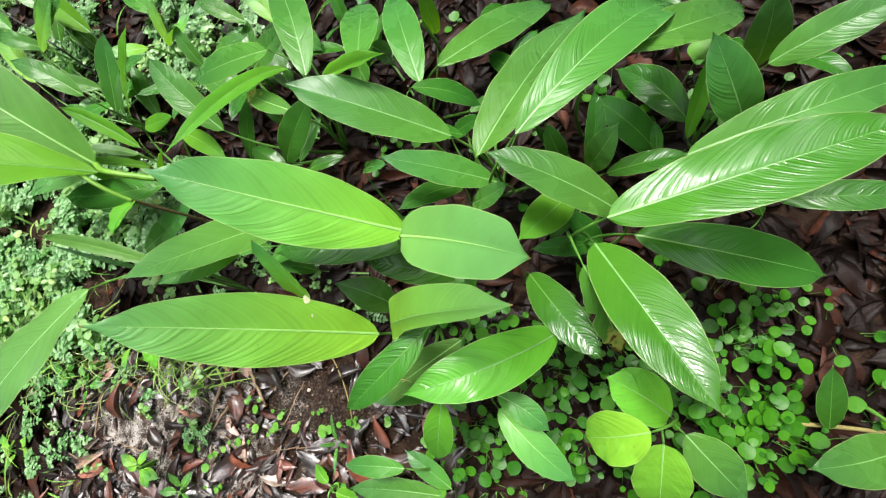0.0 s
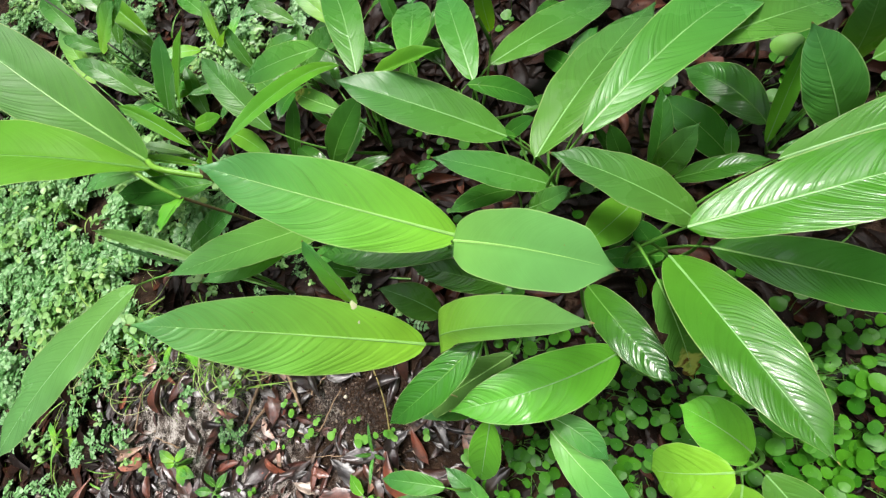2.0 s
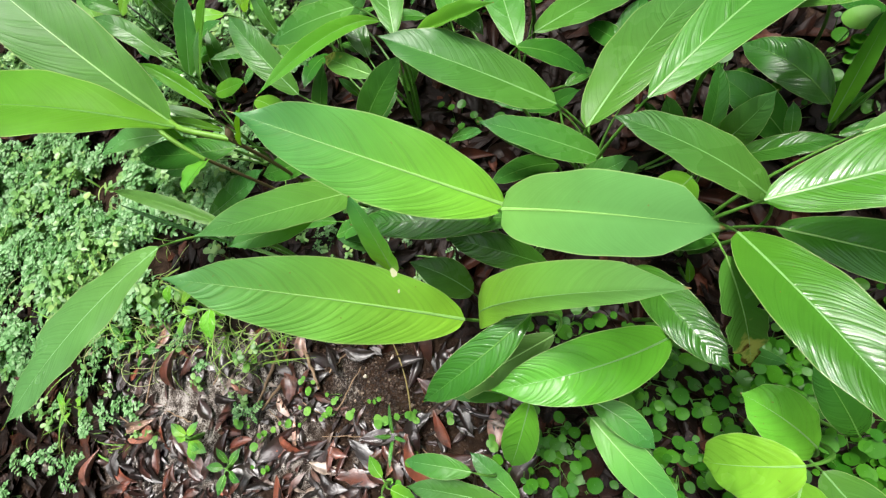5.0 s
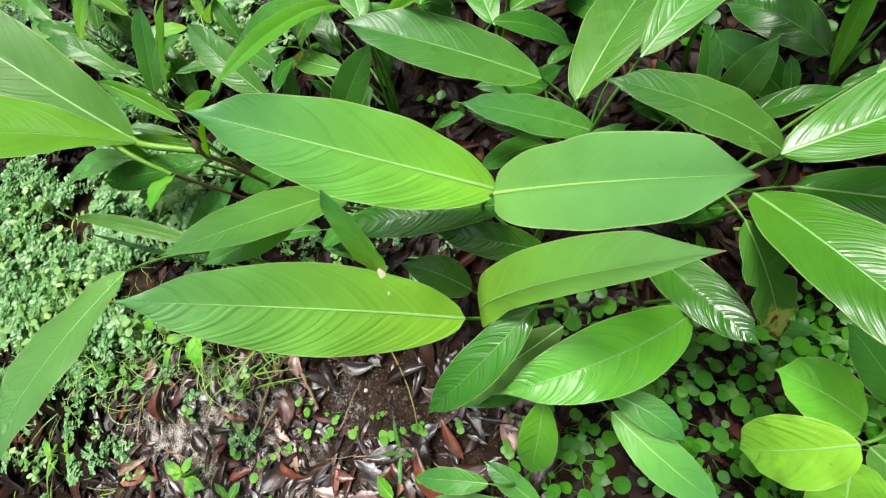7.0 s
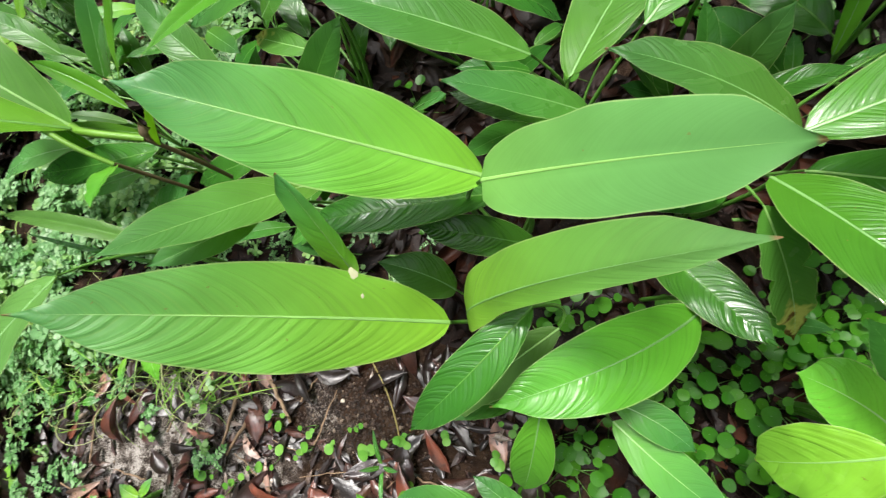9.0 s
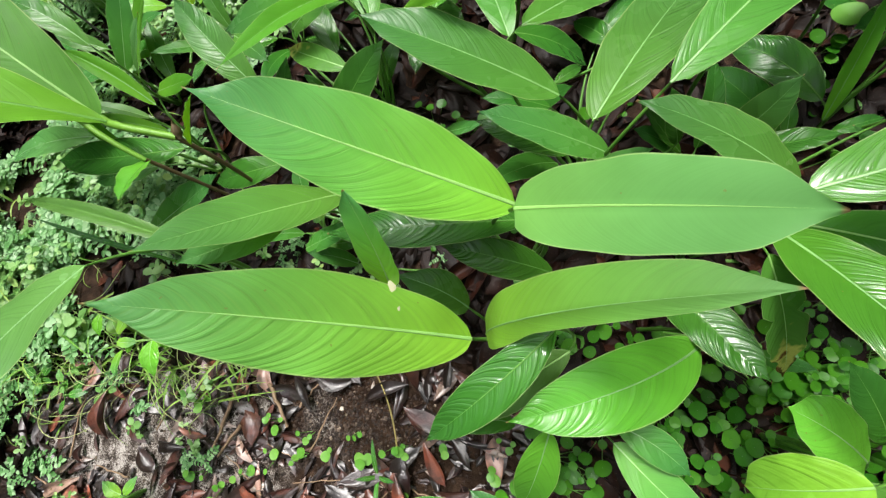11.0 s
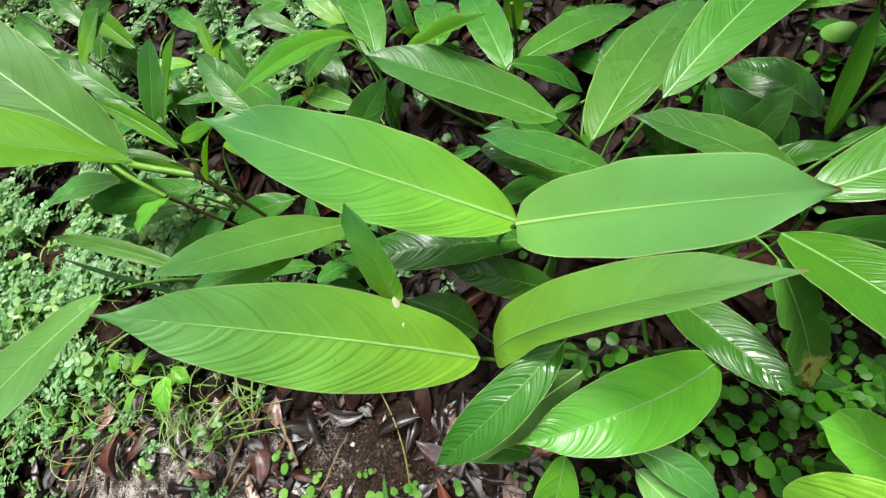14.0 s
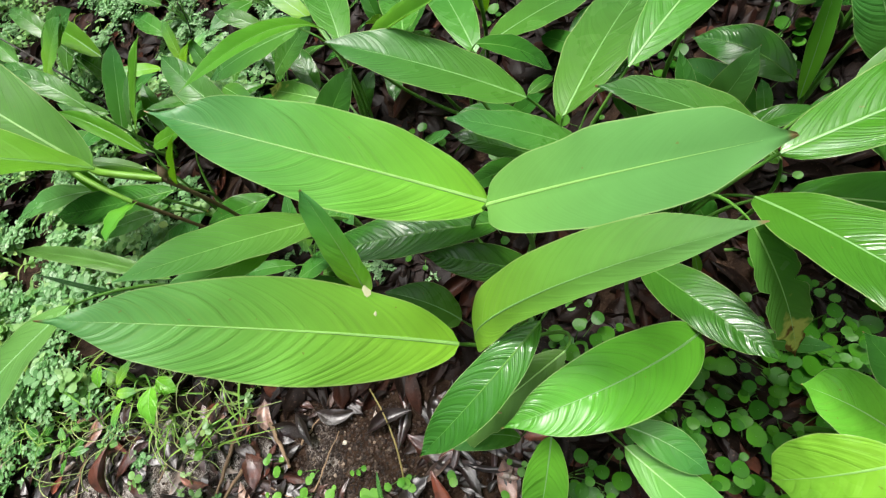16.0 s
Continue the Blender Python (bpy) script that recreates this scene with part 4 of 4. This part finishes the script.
# stretches of the bed: x from, x to, y from, y to, how many plants, leaves on each
for x0, x1, y0, y1, count, n in ((0.02, 0.40, -0.22, 0.04, 62, 8), (0.22, 0.44, -0.02, 0.12, 14, 7), (0.4, 0.56, -0.16, 0.06, 6, 5), (-0.16, 0.02, -0.02, 0.08, 10, 6), (0.25, 0.6, 0.42, 0.75, 8, 4), (-0.14, 0.06, -0.27, -0.10, 17, 5), (-0.35, 0.0, 0.4, 0.75, 7, 4), (-0.42, 0.02, 0.2, 0.42, 10, 3), (0.12, 0.42, 0.3, 0.52, 10, 4)):
    for _ in range(count):
        round_weed(rng.uniform(x0, x1), rng.uniform(y0, y1), n, 0.055, 0.012, 0.065, ROUND_MESHES, "low weed with round bright green leaves on thin stalks")
for x, y in ((-0.689, -0.232), (-0.494, -0.185), (-0.464, -0.175), (-0.408, -0.139), (-0.387, -0.184), (-0.557, -0.195), (-0.344, -0.157), (-0.315, -0.152), (-0.264, -0.145), (-0.601, -0.223), (-0.488, -0.147), (-0.648, -0.252), (-0.182, -0.183), (-0.161, -0.133), (-0.633, -0.313)):
    round_weed(x, y, 3, 0.016, 0.015, 0.035, SPROUT_MESHES, "tiny bright green seedling with rounded leaves among litter", "seedling")
for _ in range(5):
    round_weed(rng.uniform(-0.75, -0.1), rng.uniform(-0.30, -0.12), 4, 0.022, 0.012, 0.035, SPROUT_MESHES, "tiny bright green seedling with rounded leaves among litter", "seedling")


def leaflet(v, f, place, a, ln, wd, tilt, lean):
    """One small oval leaflet, cupped along its middle."""
    ca, sa, o = math.cos(a), math.sin(a), len(v)
    for q, w, dz in ((0, 0, 0), (0.25, 0.40, 0.05), (0.25, -0.40, 0.05), (0.62, 0.5, 0.06), (0.62, -0.5, 0.06), (0.92, 0.24, 0.02), (0.92, -0.24, 0.02), (1, 0, -0.02), (0.5, 0, -0.04)):
        d, e = q * ln, w * wd
        v.append((place[0] + ca * d - sa * e, place[1] + sa * d + ca * e, place[2] + tilt * d + lean * e + dz * ln))
    f += [(o + 8, o + p, o + r) for p, r in ((0, 2), (2, 4), (4, 6), (6, 7), (7, 5), (5, 3), (3, 1), (1, 0))]


def frond_shape(k):
    """A low weed: feathered leaves, their leaflets in close pairs, spread from one short stem."""
    rr = random.Random(100 + k)
    h = rr.uniform(0.018, 0.055)
    v, f = tube([(0, 0, -0.003), (0.002, 0, h * 0.5), (0, 0, h)], [0.001, 0.0008, 0.0006], 4)
    v, f = [tuple(p) for p in v], list(f)
    turn, n = rr.uniform(0, 6.28), rr.randint(3, 5)
    for i in range(n):
        a, ln = turn + i * 6.283 / n + rr.uniform(-0.4, 0.4), rr.uniform(0.026, 0.048)
        rise, ca, sa, pairs = rr.uniform(-0.1, 0.35), math.cos(a), math.sin(a), rr.randint(4, 6)
        line = [(ca * ln * u, sa * ln * u, h * 0.9 + rise * ln * u - 0.4 * ln * u * u) for u in (0.0, 0.5, 1.0)]
        o = len(v)
        tv, tf = tube(line, [0.0006, 0.0005, 0.0004], 3)
        v += [tuple(p) for p in tv]
        f += [tuple(o + q for q in g) for g in tf]
        size = rr.uniform(0.010, 0.017)
        for p in range(pairs):
            u = (p + 0.9) / pairs
            at = (ca * ln * u, sa * ln * u, h * 0.9 + rise * ln * u - 0.4 * ln * u * u + 0.0004)
            for side in (-1.1, 1.1):
                leaflet(v, f, at, a + side + rr.uniform(-0.15, 0.15), size * (1 - 0.2 * abs(u - 0.55)), size * 0.62, rr.uniform(-0.25, 0.2), rr.uniform(-0.25, 0.25))
        leaflet(v, f, line[2], a, size, size * 0.62, -0.2, 0.0)
    return v, f


def shoot_shape(k):
    """A low leafy shoot with broad oval leaves in threes on thin stalks."""
    rr = random.Random(500 + k)
    h, v, f = rr.uniform(0.03, 0.08), [], []
    for i in range(rr.randint(2, 4)):
        a, d = rr.uniform(0, 6.28), rr.uniform(0.008, 0.035)
        top = (math.cos(a) * d, math.sin(a) * d, h * rr.uniform(0.5, 1.0))
        o = len(v)
        tv, tf = tube([(0, 0, -0.003), (top[0] * 0.3, top[1] * 0.3, top[2] * 0.6), top], [0.0008, 0.0007, 0.0005], 4)
        v += [tuple(p) for p in tv]
        f += [tuple(o + q for q in g) for g in tf]
        turn, size = rr.uniform(0, 6.28), rr.uniform(0.011, 0.022)
        for p in range(3):
            leaflet(v, f, top, turn + p * 2.09 + rr.uniform(-0.2, 0.2), size, size * rr.uniform(0.66, 0.9), rr.uniform(-0.35, 0.2), rr.uniform(-0.3, 0.3))
    return v, f


FRONDS, SHOOTS = [frond_shape(k) for k in range(16)], [shoot_shape(k) for k in range(14)]
feathered, leafy = [], []


def sow(x, y, scale):
    kind = noise.noise((x * 6, y * 6, 21)) + rng.gauss(0, 0.22)
    m = pose(x, y, ground_height(x, y), rng.uniform(-14, 14), rng.uniform(-14, 14), rng.uniform(0, 360)) @ Matrix.Scale(scale, 4)
    (feathered if kind < 0.1 else leafy).append(((FRONDS if kind < 0.1 else SHOOTS)[rng.randrange(14)], m))


while len(feathered) + len(leafy) < 2600:
    x, y = rng.uniform(-2.2, -0.35) + rng.gauss(0, 0.10), rng.uniform(-0.2, 1.5) + rng.gauss(0, 0.10)
    edge = -0.79 - 0.03 * math.exp(-((y - 0.25) / 0.15) ** 2) + max(0, y - 0.5) * 0.35 + 0.08 * noise.noise((x * 4, y * 4, 7))
    if x > edge or y < 0.03 + (x + 0.85) * 0.45 + 0.05 * noise.noise((x * 9, y * 9, 3)) or noise.noise((x * 5, y * 5, 1)) < (-0.14 if y < 0.4 else -0.02):
        continue
    sow(x, y, rng.uniform(0.75, 1.2) * (0.75 if y > 0.45 else 1.0))
for k in range(130):
    x, y = (min(rng.uniform(-1.8, -1.1) + rng.gauss(0, 0.08), -1.1), rng.uniform(-0.55, -0.02) + rng.gauss(0, 0.06)) if k > 16 else (rng.uniform(-1.15, -0.6), rng.uniform(-0.32, -0.05))
    sow(x, y, rng.uniform(0.5, 0.85))
for _ in range(80):
    sow(rng.uniform(-0.78, -0.28), rng.uniform(0.0, 0.24), rng.uniform(0.4, 0.62))
stuff("feathered_weeds", feathered, FROND, "dense carpet of bluish green weeds with tiny paired leaflets", "weeds")
stuff("small_leaf_weeds", leafy, CLOVER, "small yellowish green weed shoots with oval leaves", "weeds")


def grass_shape(k):
    rr = random.Random(300 + k)
    ln, bend = rr.uniform(0.06, 0.17), rr.uniform(0.3, 1.1)
    v, f, n = [], [], 7
    for i in range(n + 1):
        u = i / n
        an = 1.35 - bend * u * 1.3
        x, z = ln * u * math.cos(an), ln * u * math.sin(an) * (1 - 0.35 * u)
        w = 0.0021 * (1 - u ** 2) + 0.0002
        v += [(x, -w, z + w * 0.5), (x, 0, z), (x, w, z + w * 0.5)]
    for i in range(n):
        a = i * 3
        f += [(a, a + 1, a + 4, a + 3), (a + 1, a + 2, a + 5, a + 4)]
    return v, f


BLADES = [grass_shape(k) for k in range(10)]
lawn = []
for _ in range(460):
    if rng.random() < 0.55:
        x, y = rng.uniform(-1.25, -0.62), rng.gauss(-0.04, 0.04)
    else:
        x, y = rng.uniform(-1.8, -0.7), rng.uniform(-0.1, 1.1)
        if rng.random() < 0.35:
            x, y = rng.uniform(-1.5, -1.0), rng.uniform(-0.4, 0.0)
    lawn.append((BLADES[rng.randrange(10)], pose(x, y, ground_height(x, y) - 0.002, rng.uniform(-35, 35), rng.uniform(-10, 40), rng.uniform(0, 360)) @ Matrix.Scale(rng.uniform(0.6, 1.2), 4)))


def runner_shape(k):
    """A thin wiry stem that rises and bends over to the ground again."""
    rr = random.Random(800 + k)
    ln, up, bow = rr.uniform(0.07, 0.20), rr.uniform(0.012, 0.05), rr.uniform(-0.28, 0.28)
    pts = [(ln * (u - 0.5), bow * ln * 4 * u * (1 - u) + 0.05 * ln * math.sin(7 * u + k), up * math.sin(math.pi * u ** 0.8)) for u in (i / 12 for i in range(13))]
    v, f = tube(pts, [0.0011 - 0.0006 * i / 12 for i in range(13)], 5)
    return [tuple(p) for p in v], f


RUNNERS = [runner_shape(k) for k in range(16)]
wiry = []
for k in range(150):
    x, y = rng.uniform(-1.3, -0.62), rng.gauss(-0.05, 0.05)
    if k > 110:
        x, y = rng.uniform(-1.6, -0.95), rng.uniform(-0.4, 0.3)
    wiry.append((RUNNERS[rng.randrange(16)], pose(x, y, ground_height(x, y) + 0.002, rng.uniform(-25, 25), rng.uniform(-6, 6), rng.gauss(15, 45)) @ Matrix.Scale(rng.uniform(0.6, 1.2), 4)))
stuff("wiry_stems", wiry, WIRY, "tangle of thin pale green wiry stems over litter", "stems")
stuff("grass", lawn, GRASS, "thin sprawling green grass blades", "grass")


def lump(k, size):
    rr = random.Random(k)
    bm = bmesh.new()
    bmesh.ops.create_icosphere(bm, subdivisions=1, radius=size)
    for v in bm.verts:
        v.co *= 1 + rr.uniform(-0.28, 0.28)
        v.co.z *= 0.75
    vs, fs = [tuple(v.co) for v in bm.verts], [tuple(v.index for v in f.verts) for f in bm.faces]
    bm.free()
    return vs, fs


CLODS = [lump(k, 0.0035) for k in range(6)]
crumbs = []
for k in range(3600):
    x, y = (rng.gauss(-0.42, 0.085), rng.gauss(-0.125, 0.05)) if k < 2000 else (rng.uniform(-1.2, -0.12), rng.uniform(-0.42, -0.05))
    crumbs.append((CLODS[rng.randrange(6)], pose(x, y, ground_height(x, y), 0, 0, rng.uniform(0, 360)) @ Matrix.Scale(rng.uniform(0.25, 0.9) * (1.5 if rng.random() < 0.06 else 1), 4)))
stuff("soil_crumbs", crumbs, CLOD, "loose dark brown crumbs of damp soil", "soil")


def pebble(x, y, size, k):
    v, f = lump(k, size)
    ob = new("pebble", mesh_of("pebble", v, f, PEBBLE))
    ob.location = (x, y, ground_height(x, y) + size * 0.4)
    tagged(ob, "small pale rounded pebble on the dark soil", "pebble", "pebbles")


pebble(-0.443, -0.106, 0.0045, 1)
pebble(-0.325, -0.215, 0.004, 2)


def twig(a, b, rad, k):
    rr = random.Random(k)
    pts = []
    for i in range(9):
        u = i / 8
        x, y = a[0] + (b[0] - a[0]) * u + rr.uniform(-0.002, 0.002), a[1] + (b[1] - a[1]) * u + rr.uniform(-0.002, 0.002)
        pts.append((x, y, ground_height(x, y) + rad + 0.010))
    v, f = tube(pts, [rad * (1 - 0.4 * i / 8) for i in range(9)], 6)
    tagged(new("twig", mesh_of("twig", v, f, TWIG)), "dry pale brown twig lying on wet leaves", "twig", "twigs")


twig((-0.583, -0.076), (-0.532, -0.142), 0.0042, 5)
twig((-0.642, -0.083), (-0.673, -0.19), 0.0042, 6)
twig((-0.625, -0.145), (-0.662, -0.205), 0.0036, 7)


# ---- herbs, stems and twigs among the litter ----
def herb(x, y, count, length, height, material, label, name="broadleaf_seedling", turn=0.0):
    h = plant(name, x, y, label, "seedling", "broad seedlings")
    for i in range(count):
        a = turn + 2.399 * i + rng.uniform(-0.3, 0.3)
        ln, z = length * rng.uniform(0.75, 1.15), height * rng.uniform(0.6, 1.1)
        bx, by = x + 0.3 * ln * math.cos(a), y + 0.3 * ln * math.sin(a)
        tx, ty = x + 1.3 * ln * math.cos(a), y + 1.3 * ln * math.sin(a)
        leaf(h, (bx, by, z), (tx, ty, z + rng.uniform(-0.012, 0.012)), 0.06, rng.uniform(-0.05, 0.05), ln * 0.55, rng.uniform(-14, 14), material, outline=egg, rib=RIB)
    return h


oval_seedling = plant("oval_leaf_seedling", -0.90, 0.0, "small seedling with veined oval leaves among grass", "seedling", "broad seedlings")
for bx, by, tx, ty, z in ((-0.79, -0.013, -0.779, -0.075, 0.07), (-0.905, 0.027, -0.908, -0.011, 0.08), (-0.849, -0.013, -0.873, -0.039, 0.05), (-0.804, 0.002, -0.761, -0.019, 0.05)):
    leaf(oval_seedling, (bx, by, z), (tx, ty, z - 0.012), 0.1, 0.02, 0.62 * math.hypot(tx - bx, ty - by), 4, OVATE, outline=egg)

for x, y, n in ((-1.178, -0.113, 5), (-1.019, -0.109, 4), (-0.924, -0.115, 3), (-1.074, -0.095, 4), (-0.994, -0.075, 3), (-1.23, -0.061, 5), (-1.15, -0.19, 4)):
    herb(x, y, n, 0.022, 0.032, PALE, "small seedling with pale green oval leaves at the litter's edge", turn=x * 9)
SEEDLING_LABEL = "small seedling with oval bright green leaves on wet litter"
herb(-0.815, -0.283, 6, 0.042, 0.035, FRESH, SEEDLING_LABEL)
herb(-0.705, -0.319, 5, 0.035, 0.03, GREEN, SEEDLING_LABEL)
herb(-0.359, -0.275, 3, 0.05, 0.05, LIME, SEEDLING_LABEL)
herb(-0.887, -0.020, 4, 0.045, 0.055, FRESH, SEEDLING_LABEL)
herb(-1.075, -0.101, 5, 0.03, 0.03, GREEN, SEEDLING_LABEL)
herb(-1.001, -0.126, 4, 0.03, 0.03, GREEN, SEEDLING_LABEL)
herb(-1.191, -0.282, 5, 0.035, 0.03, FRESH, SEEDLING_LABEL)


def grass_tuft(x, y):
    g = plant("grass_seedling", x, y, "young grass shoot with four narrow blades on bare soil", "grass", "grass seedlings")
    for a, ln in ((1.7, 0.06), (4.9, 0.05), (0.05, 0.035), (3.2, 0.03)):
        leaf(g, (x, y, 0.012), (x + ln * math.cos(a), y + ln * math.sin(a), 0.035), 0.08, 0.0, 0.007, 0, GREEN, stalk=False)


grass_tuft(-0.365, -0.202)


def stem(name, a, b, r0, r1, material, label, category, bow=0.01):
    """A thin upright or leaning stem from a down to b."""
    pa, pb = Vector(a), Vector(b)
    side = Vector((0.6, 0.5, 0.3)) * bow
    pts = [pa.lerp(pb, i / 10) + side * math.sin(math.pi * i / 10) for i in range(11)]
    v, f = tube(pts, [r0 + (r1 - r0) * i / 10 for i in range(11)], 7)
    tagged(new(name, mesh_of(name, v, f, material)), label, category)


DARK_STEM = stalk_material("blackish_stem", (0.02, 0.016, 0.01), 0.6)
STRAW = stalk_material("straw_stem", (0.27, 0.22, 0.07), 0.6)
stem("plant_stem", (-0.152, 0.525, 0.25), (-0.166, 0.601, 0.0), 0.003, 0.004, STALK, "slender green upright stem rooted in litter", "stem")
stem("plant_stem", (0.226, 0.459, 0.22), (0.308, 0.538, 0.0), 0.002, 0.0028, STALK, "slender green leaning stem over dark litter", "stem")
stem("dark_twig", (-1.485, 0.911, 0.2), (-1.0, 0.59, 0.0), 0.0022, 0.003, DARK_STEM, "long thin blackish twig leaning over weeds", "twig")
stem("dark_twig", (-0.856, 0.834, 0.14), (-0.957, 0.88, 0.0), 0.0014, 0.002, DARK_STEM, "thin blackish upright twig among weeds", "twig")
stem("dark_twig", (-0.736, 0.803, 0.14), (-0.815, 0.791, 0.0), 0.0014, 0.002, DARK_STEM, "thin blackish upright twig among weeds", "twig")
stem("trailing_stem", (-0.391, -0.024, 0.03), (-0.331, -0.20, 0.006), 0.0012, 0.0016, STRAW, "thin pale trailing stem over bare soil", "stem", 0.02)
stem("straw", (-0.206, -0.049, 0.200), (-0.158, -0.055, 0.207), 0.0012, 0.0010, STRAW, "short dry straw stuck to a green leaf", "straw", 0.001)
stem("fallen_stem", (0.40, -0.11, 0.012), (0.54, -0.115, 0.012), 0.004, 0.003, STRAW, "yellowish fallen stem lying among round weeds", "stem", 0.004)
round_weed(0.298, 0.484, 1, 0.002, 0.142, 0.147, [disc_mesh("round_leaf", SPROUT, 0.021, 20)], "single large round pale green leaf on a tall stalk")
for _ in range(16):
    x, y, a, ln = rng.uniform(-1.05, -0.2), rng.uniform(-0.32, -0.07), rng.uniform(0, 6.283), rng.uniform(0.04, 0.11)
    twig((x, y), (x + ln * math.cos(a), y + ln * math.sin(a)), rng.uniform(0.0009, 0.0022), rng.randrange(999))


def sheath(owner, place):
    """A withered brown bract at a leaf joint."""
    o = owner.location
    v, f = tube([Vector(place) - o + Vector((0.0, 0.004 * i, 0.005 * i)) for i in range(5)], [0.003, 0.006, 0.007, 0.004, 0.001], 8)
    piece("withered_sheath", mesh_of("withered_sheath", v, f, STEM_BROWN), owner, "withered rust-brown sheath")


sheath(spreading_plant, (-0.622, 0.272, 0.262))
